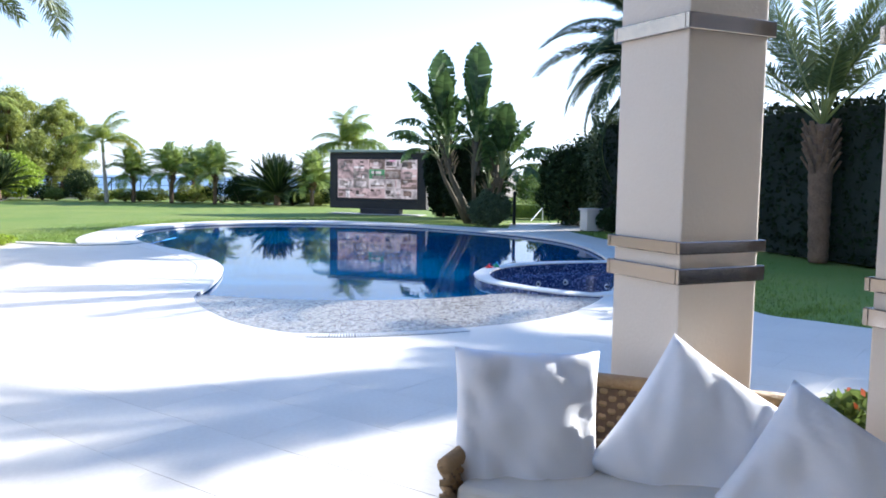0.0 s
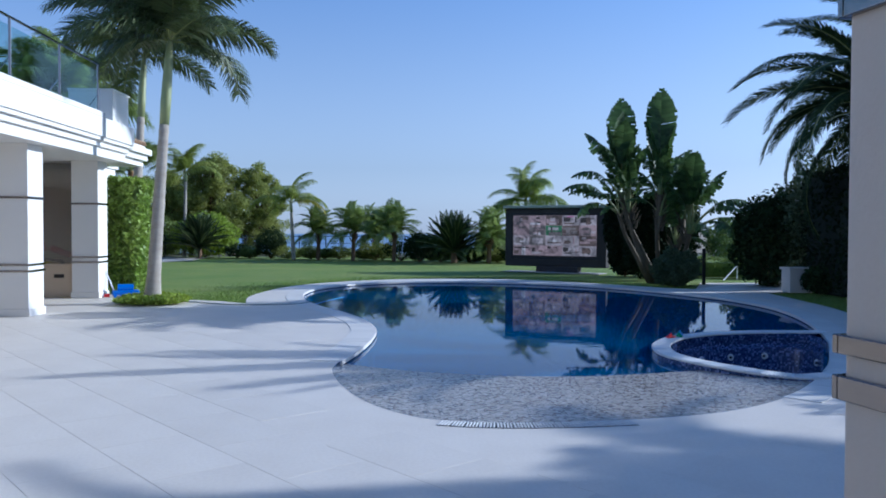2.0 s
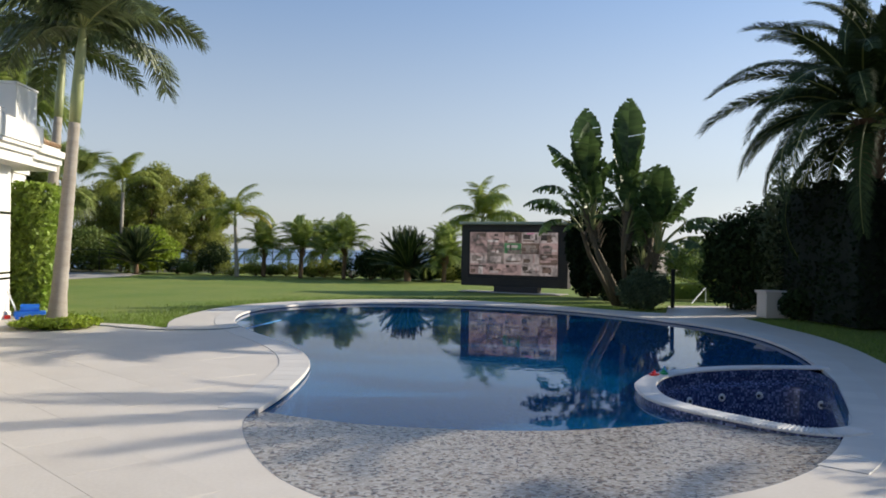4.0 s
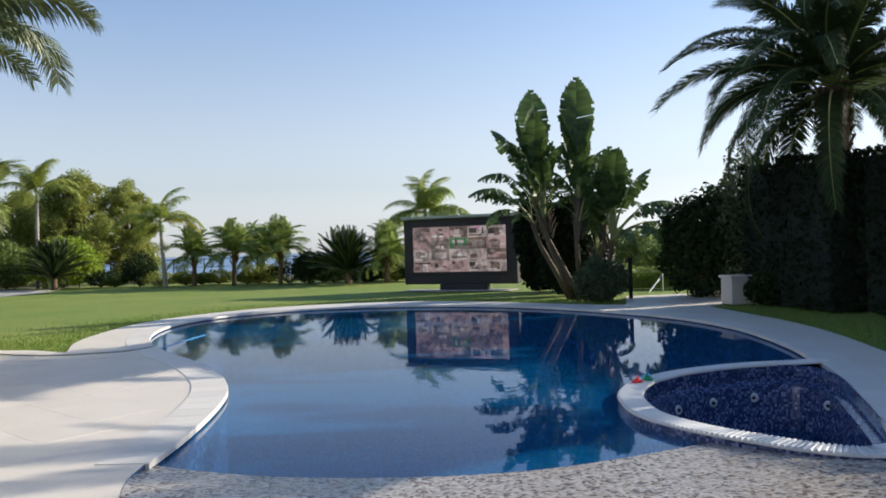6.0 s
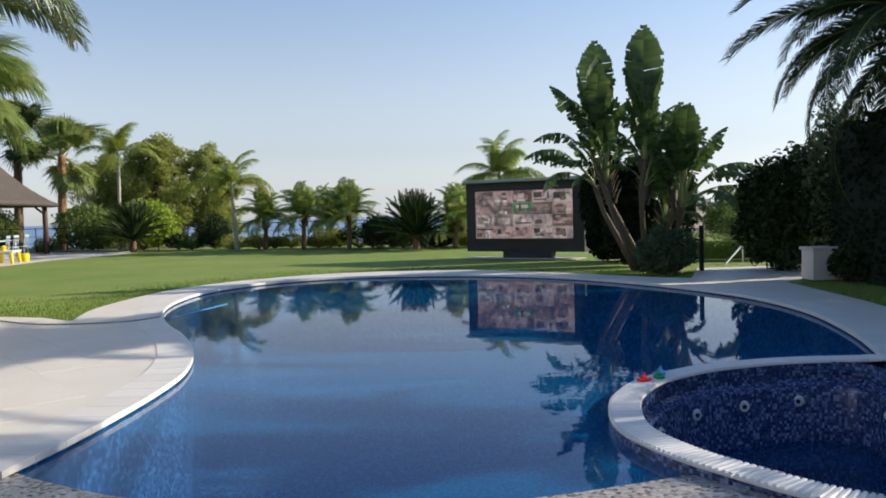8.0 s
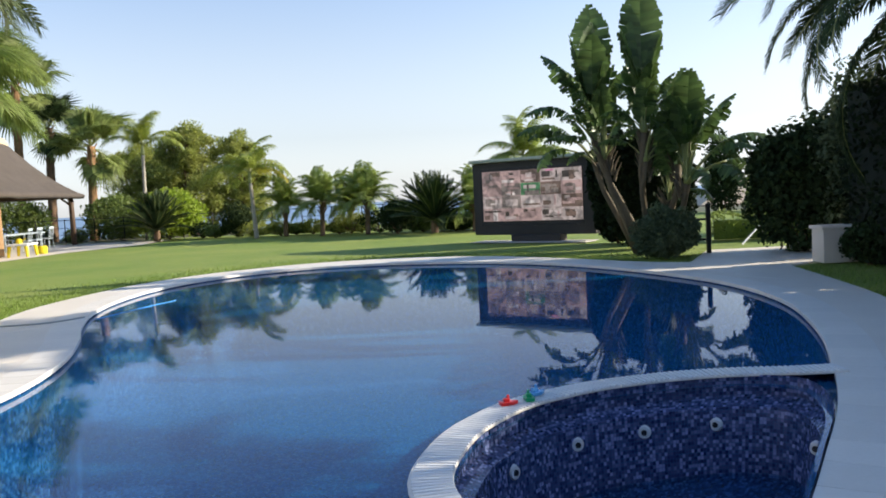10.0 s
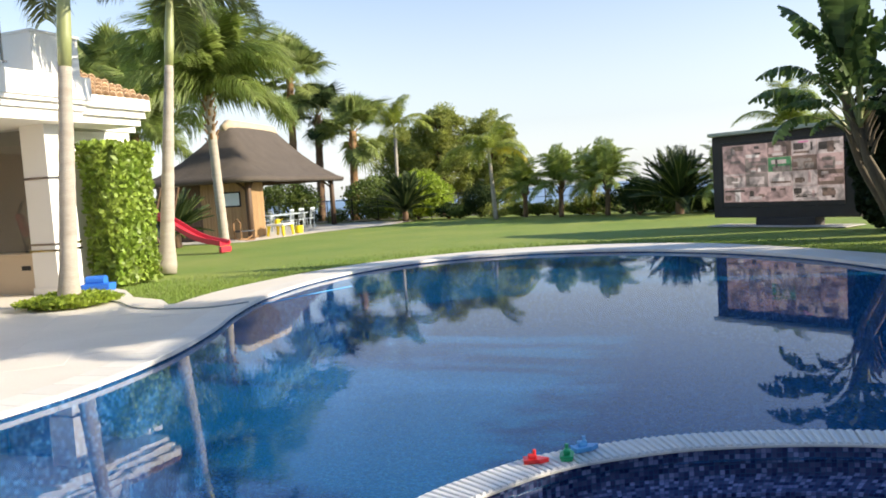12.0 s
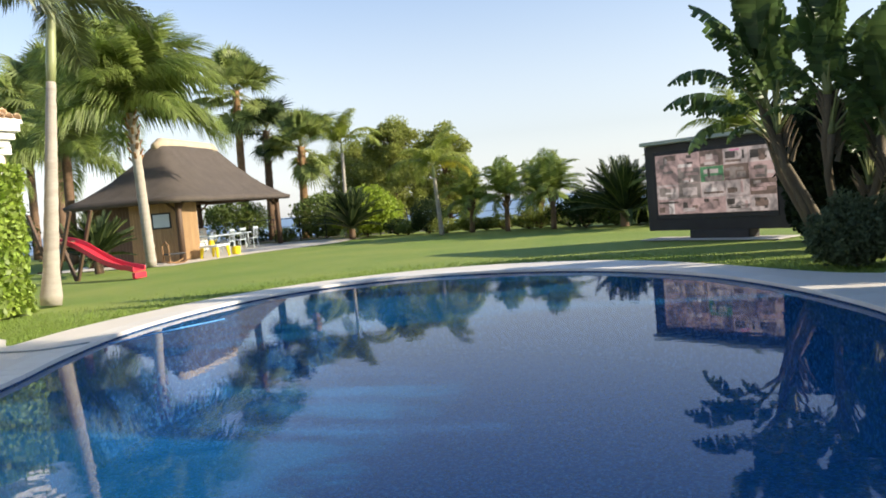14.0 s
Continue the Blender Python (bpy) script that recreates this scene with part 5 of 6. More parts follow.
def quad(bm, x0, x1, z0, z1, y, mi):
    f = bm.faces.new([bm.verts.new(p) for p in ((x0, y, z0), (x1, y, z0), (x1, y, z1), (x0, y, z1))])
    f.material_index = mi


cols, rows_n = 5, 4
quad(bm, -W / 2, W / 2, 0.64, 0.64 + H, -0.082, 1)
for i in range(cols):
    for j in range(rows_n):
        x0, z0 = -W / 2 + W * i / cols, 0.64 + H * j / rows_n
        w, h = W / cols, H / rows_n
        y = -0.084
        base_kind = rng.choice((0, 1, 1, 2, 4, 0, 3))
        if (i, j) == (2, 2):
            base_kind = 5
        quad(bm, x0 + 0.008, x0 + w - 0.008, z0 + 0.006, z0 + h - 0.006, y, base_kind)
        for k in range(6):
            a, b = sorted((rng.random(), rng.random()))
            c, d = sorted((rng.random(), rng.random()))
            if b - a < 0.08 or d - c < 0.08 or (b - a) * (d - c) > 0.4:
                continue
            quad(bm, x0 + w * (0.03 + 0.94 * a), x0 + w * (0.03 + 0.94 * b), z0 + h * (0.03 + 0.94 * c), z0 + h * (0.03 + 0.94 * d), y - 0.001 * (k + 1), rng.choice((0, 1, 2, 2, 3, 3, 4, 6, 1)))
quad(bm, -0.05 + 0.6, 0.22 + 0.6, 2.13, 2.17, -0.097, 7)
part("picture", bm, None, tv, "lit collage of small muted pictures", mats=PICT)

# ---------- thatched garden hut ----------
def build_hut():
    ob = thing("thatched_gazebo", (-19.8, 38.45, 0), "open garden gazebo with dark thatched hip roof on timber posts", "gazebo", turn=9.8)
    lx, ly = 5.4, 12.3
    # thatch: concave hip roof
    bm = bmesh.new()
    rows = []
    for k in range(11):
        s = k / 10
        hx = lx / 2 * (1 - s) + 0.25 * s
        hy = ly / 2 * (1 - s) + 2.6 * s
        z = 2.42 + 2.42 * (0.45 * s + 0.55 * s ** 1.7)
        ring = []
        for i in range(56):
            a = 2 * math.pi * i / 56
            e = 0.22 + 0.16 * s
            x = hx * math.copysign(abs(math.cos(a)) ** e, math.cos(a))
            y = hy * math.copysign(abs(math.sin(a)) ** e, math.sin(a))
            jit = noise.noise(Vector((x * 1.5, y * 1.5, s * 3))) * 0.05
            ring.append(bm.verts.new((x * (1 + jit * 0.1), y * (1 + jit * 0.1), z + jit)))
        rows.append(ring)
    n = len(rows[0])
    for a, b in zip(rows, rows[1:]):
        for i in range(n):
            bm.faces.new((a[i], a[(i + 1) % n], b[(i + 1) % n], b[i]))
    bm.faces.new(rows[-1])
    low_ring = [bm.verts.new(v.co - Vector((v.co.x * 0.012, v.co.y * 0.012, 0.16))) for v in rows[0]]
    for i in range(n):
        bm.faces.new((low_ring[i], low_ring[(i + 1) % n], rows[0][(i + 1) % n], rows[0][i]))
    ins = [bm.verts.new((v.co.x * 0.5, v.co.y * 0.6, 3.3)) for v in low_ring]
    for i in range(n):
        bm.faces.new((low_ring[(i + 1) % n], low_ring[i], ins[i], ins[(i + 1) % n]))
    bm.faces.new(list(reversed(ins)))
    bmesh.ops.recalc_face_normals(bm, faces=bm.faces)
    part("thatched_roof", bm, THATCH, ob, "dark weathered thatch", smooth=True)
    bm = bmesh.new()
    tube([(0, -2.85, 4.70), (0, -2.3, 4.82), (0, 2.3, 4.82), (0, 2.85, 4.70)], [0.16, 0.30, 0.30, 0.16], 12, bm)
    part("ridge_cap", bm, RIDGE, ob, "pale mortar ridge cap", smooth=True)
    for x, y in ((1.95, -5.05), (2.1, 4.75), (-1.95, -5.05), (-2.1, 4.75), (-2.1, 0.0), (-2.1, -2.4)):
        part("post", tube([(x, y, 0), (x, y, 1.4), (x, y, 2.6)], [0.13, 0.125, 0.12], 12), WOOD_DARK, ob, "round timber post", smooth=True)
        bm = bmesh.new()
        tube([(x, y, 1.9), (x, y + (0.55 if y < 0 else -0.55), 2.36)], 0.05, 8, bm)
        tube([(x, y, 1.9), (x - math.copysign(0.55, x), y, 2.36)], 0.05, 8, bm)
        part("brace", bm, WOOD_DARK, ob)
    bm = bmesh.new()
    for x in (2.05, -2.05):
        add_box(bm, (x, -0.1, 2.38), (0.14, 10.2, 0.16), 0.01)
    for y in (-5.05, 4.75):
        add_box(bm, (0, y, 2.38), (4.2, 0.14, 0.16), 0.01)
    part("beam", bm, WOOD_DARK, ob)
    # timber cabin in the near bay
    cab = part("cabin", box((-0.15, -4.15, 1.15), (3.9, 1.7, 2.28), 0.01), WOOD_DARK, ob, "timber cabin wall")
    # Left boards coloured dark to stand in for a deep, shaded gap
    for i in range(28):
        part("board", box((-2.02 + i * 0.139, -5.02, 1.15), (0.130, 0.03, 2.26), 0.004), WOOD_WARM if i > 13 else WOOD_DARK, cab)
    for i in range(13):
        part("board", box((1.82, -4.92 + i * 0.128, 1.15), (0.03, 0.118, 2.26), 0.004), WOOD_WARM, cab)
    part("picture_frame", box((1.2, -5.05, 1.62), (0.80, 0.03, 0.62), 0.008), DARKMETAL, cab, "dark framed notice")
    part("picture_sheet", box((1.2, -5.068, 1.62), (0.68, 0.008, 0.50), 0.002), GREY_METAL, cab, "pale blue picture")
    part("counter", box((-1.7, 1.6, 0.55), (0.4, 5.0, 1.1), 0.02), PLASTER, ob, "white rendered bar counter")
    part("drape", box((-1.9, 2.2, 1.35), (0.05, 0.9, 2.1), 0.02), LINEN, ob, "pale hanging curtain")
    return ob


build_hut()
bm = fill([[(-16.0, 31.9), (-15.5, 36.6), (-13.9, 40.5), (-14.0, 44.3), (-17.8, 45.0), (-23.6, 44.4), (-22.0, 31.5)]], -0.012)
tagged(link("pavement_hut", bm, STONE), "pale paved floor of the thatched hut", "paving", kind="structure")


def bar_chair(at, turn):
    ob = thing("dining_chair", at, "light grey metal garden chair under the thatch", "chair", "chairs under the thatch", turn=turn)
    part("seat", box((0, 0, 0.46), (0.44, 0.44, 0.04), 0.01), GREY_METAL, ob)
    for x in (-0.19, 0.19):
        for y in (-0.19, 0.19):
            part("leg", tube([(x * 1.1, y * 1.1, 0), (x, y, 0.45)], 0.018, 6), GREY_METAL, ob)
    bm = bmesh.new()
    for x in (-0.2, -0.07, 0.07, 0.2):
        tube([(x, 0.2, 0.46), (x, 0.26, 0.95)], 0.014, 6, bm)
    add_box(bm, (0, 0.26, 0.95), (0.44, 0.03, 0.10), 0.008)
    part("backrest", bm, GREY_METAL, ob)
    return ob


first = bar_chair((-18.4, 38.8, 0), -84)
for x, y, a in ((-18.6, 40.0, -92), (-18.7, 41.2, -88), (-20.4, 38.8, 90), (-20.5, 40.0, 86), (-20.6, 41.2, 94)):
    copy_thing(first, pose(x, y, 0, 0, 0, a))
tbl = thing("dining_table", (-19.5, 40.0, 0), "long pale dining table under the thatch", "table")
part("tabletop", box((0, 0, 0.74), (1.0, 3.4, 0.05), 0.01), GREY_METAL, tbl)
for x in (-0.4, 0.4):
    for y in (-1.5, 1.5):
        part("leg", box((x, y, 0.36), (0.06, 0.06, 0.72), 0.006), GREY_METAL, tbl)

kid = thing("play_table", (-16.6, 35.3, 0), "yellow and white plastic children's play table", "table", turn=10)
part("tabletop", box((0, 0, 0.46), (0.8, 1.2, 0.08), 0.03), WHITE_PLASTIC, kid)
for x in (-0.3, 0.3):
    for y in (-0.48, 0.48):
        part("leg", tube([(x * 1.15, y * 1.1, 0), (x, y, 0.44)], [0.055, 0.075], 10), YELLOW, kid, "yellow plastic leg")
seat = thing("play_stool", (-16.5, 36.6, 0), "small yellow plastic stool by the play table", "stool")
part("seat", tube([(0, 0, 0.0), (0, 0, 0.28), (0, 0, 0.32)], [0.17, 0.19, 0.15], 14), YELLOW, seat)
toy = thing("toy_watering_can", (-16.6, 35.1, 0.50), "yellow toy on the play table", "toy")
part("body", tube([(0, 0, 0), (0, 0, 0.16), (0, 0, 0.2)], [0.12, 0.1, 0.06], 12), YELLOW, toy)
part("spout", tube([(0.08, 0, 0.06), (0.26, 0, 0.2)], [0.03, 0.02], 8), YELLOW, toy)
rocker = thing("rocking_chair", (-16.7, 32.9, 0), "orange and black children's rocking chair by the cabin", "chair", turn=60)
part("runner", tube([(-0.35, -0.3, 0.12), (-0.1, -0.3, 0.02), (0.2, -0.3, 0.02), (0.45, -0.3, 0.14)], 0.03, 8), BARK_ORANGE, rocker)
part("runner", tube([(-0.35, 0.3, 0.12), (-0.1, 0.3, 0.02), (0.2, 0.3, 0.02), (0.45, 0.3, 0.14)], 0.03, 8), BARK_ORANGE, rocker)
part("seat", box((0, 0, 0.36), (0.6, 0.6, 0.06), 0.02), DARKMETAL, rocker)
bm = tube([(-0.3, -0.3, 0.03), (-0.32, -0.3, 0.7), (-0.3, 0.0, 0.84), (-0.32, 0.3, 0.7), (-0.3, 0.3, 0.03)], 0.035, 8)
part("backrest", bm, BARK_ORANGE, rocker, "curved orange back hoop")

# Red slide on a timber climbing frame
sl = thing("slide", (-14.45, 27.15, 0), "red plastic slide on a brown timber A-frame", "slide", turn=90)
bm = bmesh.new()
prof = []
for i in range(22):
    s = i / 21
    y = 0.0 - 0.5 + 2.9 * s
    z = 1.25 * (1 - s) + 0.10 * math.sin(s * math.pi * 2.2) * (1 - s * 0.4) + 0.16 * s + (0.02 if s > 0.9 else 0)
    prof.append((y, z))
rows = []
for y, z in prof:
    rows.append([bm.verts.new((x, -y + 1.4, z + h)) for x, h in ((-0.27, 0.14), (-0.23, 0.14), (-0.20, 0.02), (0.20, 0.02), (0.23, 0.14), (0.27, 0.14), (0.27, 0.0), (-0.27, -0.02))])
for a, b in zip(rows, rows[1:]):
    for k in range(8):
        bm.faces.new((a[k], b[k], b[(k + 1) % 8], a[(k + 1) % 8]))
bm.faces.new(rows[0])
bm.faces.new(list(reversed(rows[-1])))
bmesh.ops.recalc_face_normals(bm, faces=bm.faces)
part("chute", bm, SLIDE_RED, sl, "wavy red chute")
part("foot", box((0, -0.98, 0.09), (0.5, 0.12, 0.18), 0.02), SLIDE_RED, sl)
for x in (-0.42, 0.42):
    part("leg", box((x, 1.35, 1.05), (0.09, 0.09, 2.3), 0.008, Matrix.Rotation(radians(20), 4, "X")), WOOD_DARK, sl)
    part("leg", box((x, 2.2, 1.05), (0.09, 0.09, 2.3), 0.008, Matrix.Rotation(radians(-20), 4, "X")), WOOD_DARK, sl)
for i in range(4):
    part("rung", tube([(-0.42, 2.45 - i * 0.13, 0.35 + i * 0.36), (0.42, 2.45 - i * 0.13, 0.35 + i * 0.36)], 0.025, 8), WOOD_DARK, sl)
part("deck_board", box((0, 1.75, 1.22), (0.9, 0.5, 0.05), 0.006), WOOD_DARK, sl)

# ---------- garden border, fence, gate ----------
fence = thing("fence", (-6.0, 44.6, 0), "dark green mesh fence behind the flower border", "fence")
for i in range(23):
    part("post", tube([(-16.5 + i * 1.5, 0, -0.04), (-16.5 + i * 1.5, 0, 1.25)], 0.025, 6), DARKMETAL, fence)
bm = bmesh.new()
for z in (0.12, 0.45, 0.8, 1.2):
    tube([(-16.5, 0, z), (16.5, 0, z)], 0.010 if z < 1.1 else 0.018, 5, bm)
part("wire", bm, DARKMETAL, fence)
rng = random.Random(77)
spots = [(-21.5, 45.6), (-19.2, 45.0), (-12.4, 44.2), (-11.6, 43.6), (-9.4, 42.9), (-8.1, 42.4), (-7.4, 42.6), (-6.6, 42.5), (-5.2, 41.6), (-4.6, 41.2), (-4.2, 41.8), (-3.2, 40.4), (-1.7, 40.0), (-0.4, 39.6), (0.5, 39.2), (1.6, 38.6), (2.4, 37.8), (0.2, 38.6), (-1.2, 39.3)]
for i, (x, y) in enumerate(spots):
    s = rng.uniform(0.45, 0.8)
    bush("border_plant", (x, y, 0), (s * 1.25, s, s * rng.uniform(0.45, 0.75)), rng.choice((SHRUB, BUSH_DARK, SHRUB, PINE)), "mixed low green planting along the fence", 0.055, 900, 100 + i, 6, category="plants", group="border plants")
bush("tall_shrub", (1.5, 39.8, 0), (0.9, 0.8, 0.95), SHRUB, "leafy green shrub beside the screen", 0.07, 2400, 130)
bush("tall_shrub", (-23.5, 47.0, 0), (2.0, 1.4, 1.3), SHRUB, "tall mixed shrub behind the hut", 0.09, 3000, 131)
bush("tall_shrub", (-28.0, 45.0, 0), (2.6, 1.6, 1.6), BUSH_DARK, "tall dark shrub behind the hut", 0.1, 3000, 132)
bush("tall_shrub", (-33.5, 39.5, 0), (2.6, 2.0, 1.7), BUSH_DARK, "tall dark shrub behind the house", 0.1, 3000, 133)
bush("slim_conifer", (13.4, 45.0, -0.1), (0.85, 0.85, 1.95), BUSH_DARK, "slim dark conifer beyond the gate", 0.08, 5000, 134, 18, category="conifer")
bush("tall_shrub", (15.8, 44.0, -0.1), (1.6, 1.2, 1.1), SHRUB, "green shrubs on the slope beyond the gate", 0.08, 3600, 137)
bush("tall_shrub", (10.4, 29.0, 0), (1.3, 1.0, 0.8), SHRUB, "green shrubs beyond the gate", 0.07, 2200, 135)
hedge("low_hedge", (7.2, 26.3), (11.0, 25.2), 0.7, 0.62, SHRUB, "low clipped green hedge beyond the path", 0.05, 260, 136, SHRUB)

gate = thing("gate_post", (6.0, 22.4, 0), "dark metal gate post with a short rail", "gate")
part("post", box((0, 0, 0.55), (0.09, 0.09, 1.1), 0.008), DARKMETAL, gate)
part("rail", box((-0.35, 0.1, 0.75), (0.7, 0.04, 0.05), 0.005), DARKMETAL, gate)
part("rail", box((-0.35, 0.1, 0.30), (0.7, 0.04, 0.05), 0.005), DARKMETAL, gate)
pole = link("leaning_pole", tube([(7.35, 24.25, 0.0), (8.05, 24.75, 0.50)], 0.022, 8), GRATE)
bm2 = tube([(8.02, 24.73, 0), (8.02, 24.73, 0.47)], 0.02, 8)
tagged(pole, "white pole leaning on a short stake", "pole")
part("stake", bm2, GRATE, pole)
bm = box((7.42, 19.40, 0.31), (0.62, 0.5, 0.62), 0.015)
add_box(bm, (7.42, 19.40, 0.645), (0.70, 0.58, 0.06), 0.01)
tagged(link("planter_wall", bm, CREAM), "white rendered planter block at the hedge end", "planter", kind="structure")
bush("trailing_plant", (7.75, 18.75, 0), (0.45, 0.5, 0.38), BUSH_DARK, "dark plant trailing over the planter", 0.05, 1500, 138)
bm = box((8.5, 21.9, 0.10), (1.8, 0.16, 0.2), 0.01)
tagged(link("kerb_path", bm, PLASTER), "pale kerb along the side path", "kerb", kind="structure")
nb = thing("neighbour_house", (23.0, 66.0, -4.6), "distant pale house with grey roof beyond the garden", "house")
part("wall", box((0, 0, 2.0), (11, 8, 5.0), 0.02), CREAM, nb)
bm = bmesh.new()
v = [bm.verts.new(p) for p in ((-6, -4.6, 4.4), (6, -4.6, 4.4), (6, 4.6, 4.4), (-6, 4.6, 4.4), (-2, 0, 6.2), (2, 0, 6.2))]
for q in ((0, 1, 5, 4), (1, 2, 5), (2, 3, 4, 5), (3, 0, 4), (3, 2, 1, 0)):
    bm.faces.new([v[i] for i in q])
part("roof", bm, RIDGE, nb)

# ---------- pool-side small things ----------
def toy_boat(at, mat, label, turn, s=1.0):
    ob = thing("pool_toy", at, label, "toy", "toys on the spa rim", turn=turn)
    bm = bmesh.new()
    rows = []
    for k, (w, z) in enumerate(((0.045, 0.0), (0.06, 0.04))):
        rows.append([bm.verts.new((x * s, y * s, z * s)) for x, y in ((-0.10, -w), (0.04, -w), (0.13, 0), (0.04, w), (-0.10, w))])
    for i in range(5):
        bm.faces.new((rows[0][i], rows[0][(i + 1) % 5], rows[1][(i + 1) % 5], rows[1][i]))
    bm.faces.new(list(reversed(rows[0])))
    bm.faces.new(rows[1])
    part("hull", bm, mat, ob)
    part("cabin", box((-0.02 * s, 0, 0.06 * s), (0.08 * s, 0.06 * s, 0.05 * s), 0.01), mat, ob)
    part("funnel", tube([(0, 0, 0.08 * s), (0, 0, 0.12 * s)], 0.016 * s, 8), mat, ob)
    return ob


RIM_Z = 0.03
toy_boat((0.89, 10.25, RIM_Z + 0.002), RED_TOY, "small red plastic toy boat on the rim", 20, 0.62)
toy_boat((1.05, 10.36, RIM_Z + 0.002), GREEN_PLASTIC, "small green plastic toy on the rim", 100, 0.66)
toy_boat((1.12, 10.50, RIM_Z + 0.002), SKY_PLASTIC, "small light-blue plastic toy on the rim", 40, 0.7)

bx = thing("hose_caddy", (-9.95, 18.2, 0), "blue plastic hose caddy with white handle beside the column", "hose reel", turn=20)
part("tray", box((0, 0, 0.10), (0.62, 0.34, 0.12), 0.03), BLUE_PLASTIC, bx)
part("reel", tube([(-0.18, 0, 0.2), (0.18, 0, 0.2)], 0.11, 14), BLUE_PLASTIC, bx)
for s in (-0.24, 0.24):
    part("foot", box((s, 0, 0.03), (0.08, 0.40, 0.06), 0.015), BLUE_PLASTIC, bx)
part("handle", tube([(-0.25, 0.05, 0.12), (-0.45, 0.2, 0.62), (-0.52, 0.25, 0.85)], 0.018, 8), WHITE_PLASTIC, bx, "white handle")
part("nozzle", box((-0.42, -0.1, 0.05), (0.12, 0.08, 0.08), 0.02), RED_TOY, bx, "red hose fitting")
pts = spline([(-9.7, 17.9), (-8.9, 17.75), (-8.55, 17.3), (-8.9, 16.95), (-8.0, 16.65), (-7.3, 16.15), (-6.6, 15.9), (-5.7, 16.0), (-5.3, 16.5)], 6, False)
hose = link("garden_hose", tube([(x, y, 0.016) for x, y in pts], 0.013, 6), HOSE, smooth=True)
tagged(hose, "thin grey hose lying across the deck to the pool", "hose")
cl = link("floating_hose", tube([(x, y, WATER_Z + 0.002) for x, y in spline([(-5.25, 16.8), (-5.0, 17.8), (-4.7, 18.8)], 6, False)], 0.009, 6), SKY_PLASTIC, smooth=True)
tagged(cl, "pale blue cleaner hose floating on the pool", "hose")

# Curved drain grate at the beach edge
grate = thing("drain_grate", (-1.9, 4.9, 0.0), "curved white slatted drain grate before the pebble beach", "drain", kind="structure")
GL = [p for p in reversed(POOL) if p[1] < 5.4 and -2.95 < p[0] < -1.2]
go = (-1.9, 4.9, 0.0)
N_G = 60
for i in range(N_G):
    u0, u1 = i / N_G, (i + 0.58) / N_G
    part("slat", strip_piece(GL, u0, u1, -0.20, -0.03, -0.006, 0.009, go, 0.0), GRATE, grate)
for i in range(10):
    part("channel", strip_piece(GL, i / 10, (i + 1) / 10, -0.21, -0.02, -0.02, 0.0015, go, 0.0), GAP, grate)

# Spa rim: stone course, and white slats at both ends
ro = (1.0, 9.0, 0.0)
N_R = 26
for i in range(N_R):
    part("rim_stone", strip_piece(RIM, i / N_R, (i + 1) / N_R, -0.215, 0.05, 0.002, RIM_Z - 0.012, ro, 0.002), COPING, rim)
N_S = 150
for i in range(N_S):
    u = i / N_S
    part("rim_slat", strip_piece(RIM, u, u + 0.6 / N_S, -0.21, 0.03, RIM_Z - 0.014, RIM_Z, ro, 0.0), GRATE, rim)

# Coping stones round the pool
cop = thing("pool_coping", (0, 15, 0), "pale stone coping round the pool edge", "coping", kind="structure")
i1 = max(i for i, p in enumerate(POOL) if p[1] > 11.0 and p[0] > 3) 
CL = POOL[1:i1 + 1]
N_C = 96
for i in range(N_C):
    part("coping_stone", strip_piece(CL, i / N_C, (i + 1) / N_C, -0.03, 0.40, -0.045, 0.006, (0, 15, 0), 0.0025), COPING, cop)
CL2 = [p for p in POOL if 6.0 < p[1] < 11.2 and p[0] > 0.5]
for i in range(14):
    part("coping_stone", strip_piece(CL2, i / 14, (i + 1) / 14, -0.02, 0.36, -0.045, 0.006, (0, 15, 0), 0.0025), COPING, cop)

# Deck slabs
TA = radians(-52)
TW, TH = 1.05, 0.70


def slab_mesh(w, h):
    bm = box((0, 0, -0.005), (w - 0.003, h - 0.003, 0.012), 0.0015, None, 1)
    return mesh_of("slab", bm, [STONE])


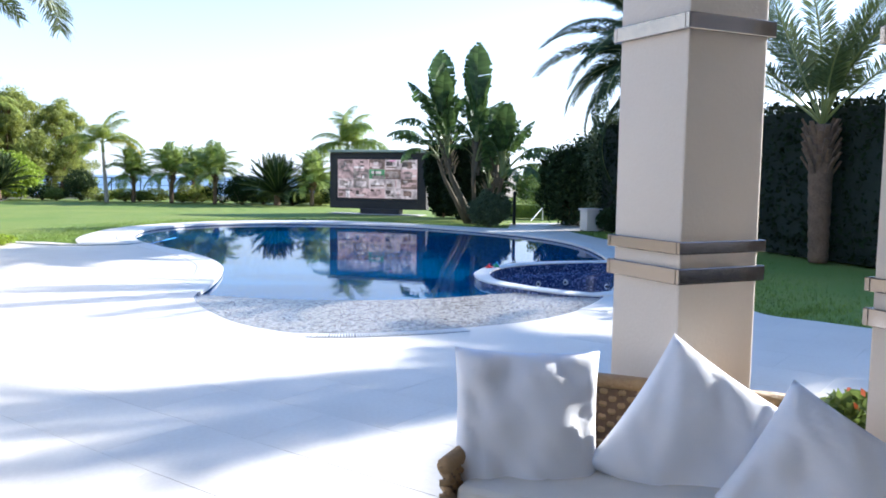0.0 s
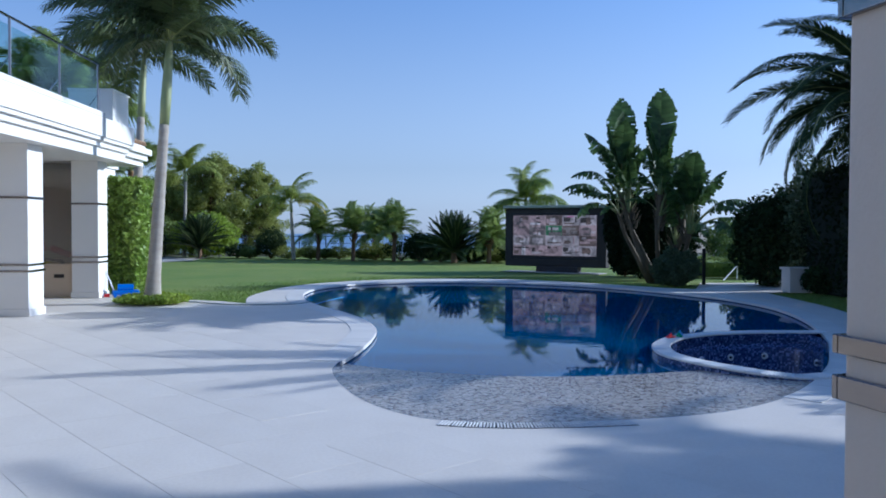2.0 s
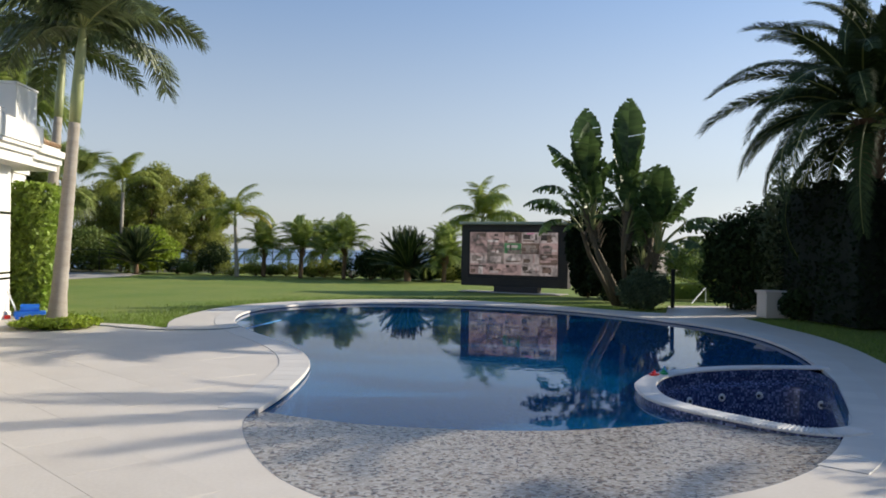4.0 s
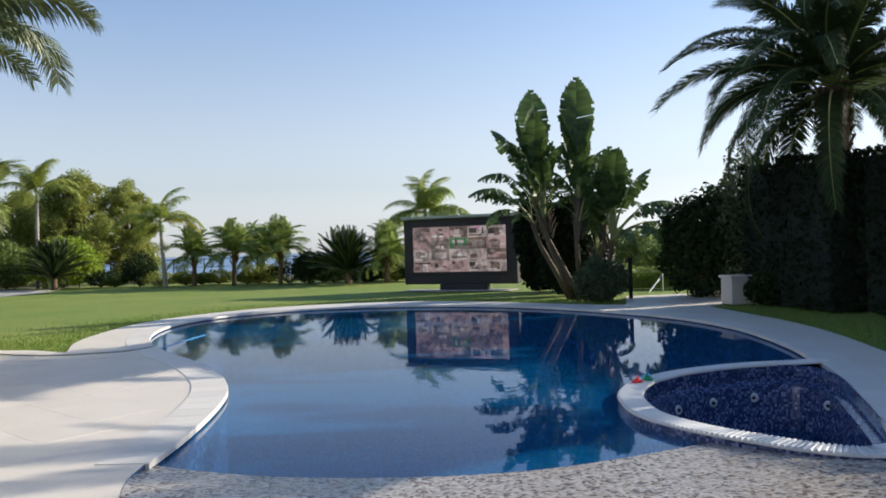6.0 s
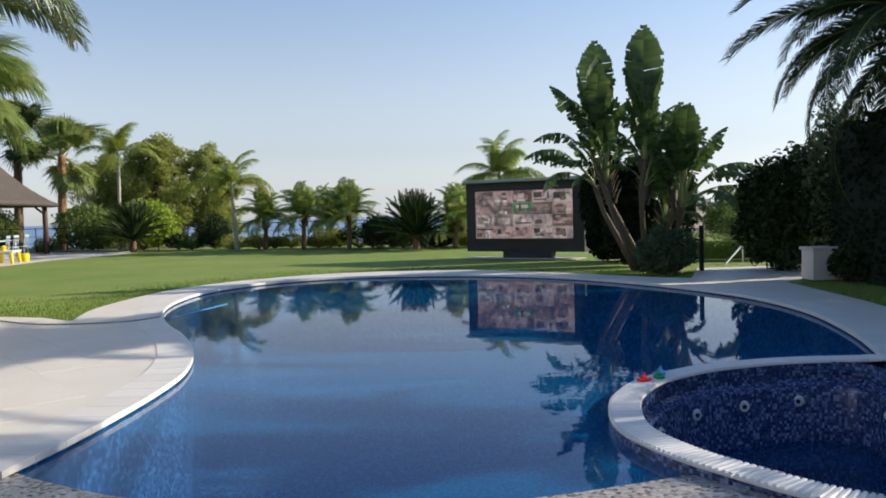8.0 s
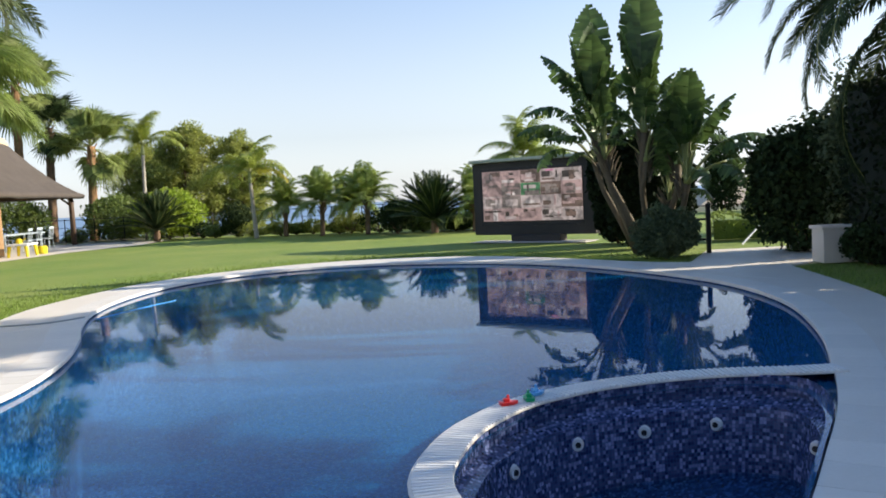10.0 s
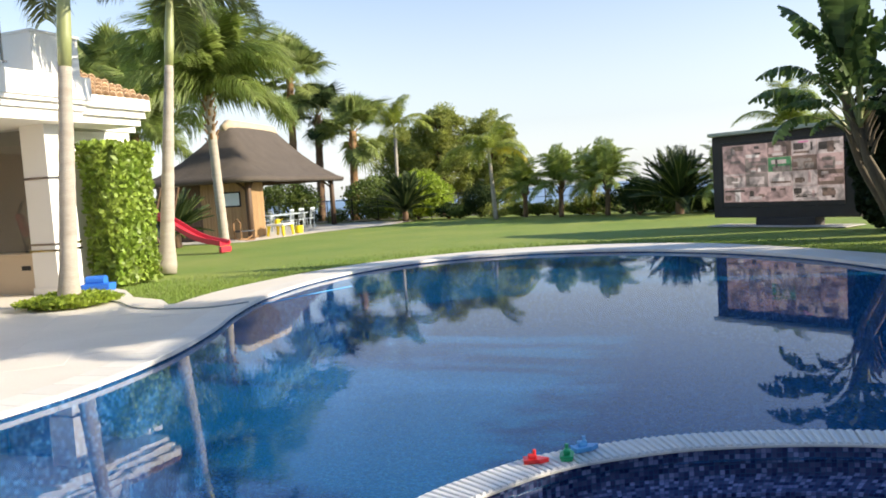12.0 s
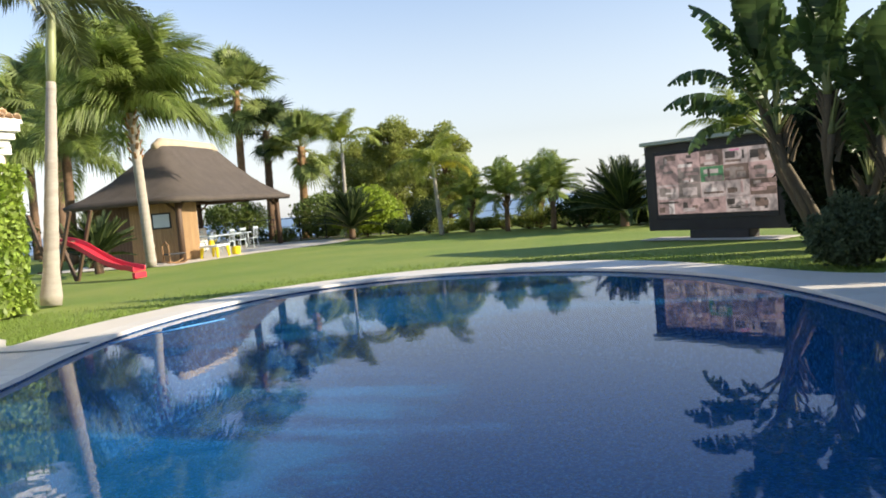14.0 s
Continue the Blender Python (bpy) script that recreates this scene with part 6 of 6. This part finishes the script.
SLAB = slab_mesh(TW, TH)
keep_out = offset(POOL, 0.46)
count = 0
far_v, far_f = [], []
for j in range(-30, 40):
    for i in range(-26, 32):
        lx, ly = (i + (0.5 if j % 2 else 0)) * TW, j * TH
        x, y = -3 + lx * math.cos(TA) - ly * math.sin(TA), 5 + lx * math.sin(TA) + ly * math.cos(TA)
        if not (-16.5 < x < 8 and -8.2 < y < 18.5):
            continue
        cs = [(x + a * TW / 2 * math.cos(TA) - b * TH / 2 * math.sin(TA), y + a * TW / 2 * math.sin(TA) + b * TH / 2 * math.cos(TA)) for a in (-1, 0, 1) for b in (-1, 0, 1)]
        if any(inside(px, py, keep_out) or not inside(px, py, DECK) for px, py in cs):
            continue
        near = -8.5 < x < 1.5 and -2.5 < y < 13
        if near and count < 290:
            share("slab", SLAB, deck, Matrix.Translation((x, y, 0)) @ Matrix.Rotation(TA, 4, "Z"))
            count += 1
        else:
            k = len(far_v)
            s = 0.003
            q = [cs[0], cs[6], cs[8], cs[2]]
            far_v += [(x + (px - x) * 0.9965, y + (py - y) * 0.994, z) for z in (-0.008, 0.001) for px, py in q]
            far_f += [(k + 4, k + 5, k + 6, k + 7)] + [(k + a, k + (a + 1) % 4, k + 4 + (a + 1) % 4, k + 4 + a) for a in range(4)]
me = bpy.data.meshes.new("far_slabs")
me.from_pydata(far_v, [], far_f)
me.materials.append(STONE)
fs = new("far_slabs", me)
fs.parent = deck
tagged(fs, kind="stuff")

# Grass blades along the lawn's edge
rng = random.Random(99)
gv, gf = [], []


def blade(x, y, h):
    a = rng.random() * 6.28
    k = len(gv)
    w = 0.006
    dx, dy = math.cos(a) * w, math.sin(a) * w
    lx, ly = rng.gauss(0, 0.015), rng.gauss(0, 0.015)
    gv.extend([(x - dx, y - dy, -0.03), (x + dx, y + dy, -0.03), (x + lx, y + ly, -0.03 + h)])
    gf.append((k, k + 1, k + 2))


for line, side in ((LAWN_EDGE, 1), (RIGHT_EDGE[4:], 1)):
    for a, b in zip(line, line[1:]):
        d = Vector(b) - Vector(a)
        n = Vector((-d.y, d.x)).normalized()
        for _ in range(int(d.length * 700)):
            u = rng.random()
            o = abs(rng.gauss(0, 0.9))
            p = Vector(a) + d * u + n * (o * side - 0.0)
            if not inside(p.x, p.y, DECK):
                blade(p.x, p.y, rng.uniform(0.035, 0.065))
me = bpy.data.meshes.new("grass")
me.from_pydata(gv, [], gf)
me.materials.append(BLADE)
tagged(new("grass", me), "short green grass along the paving edge", "grass", kind="stuff")
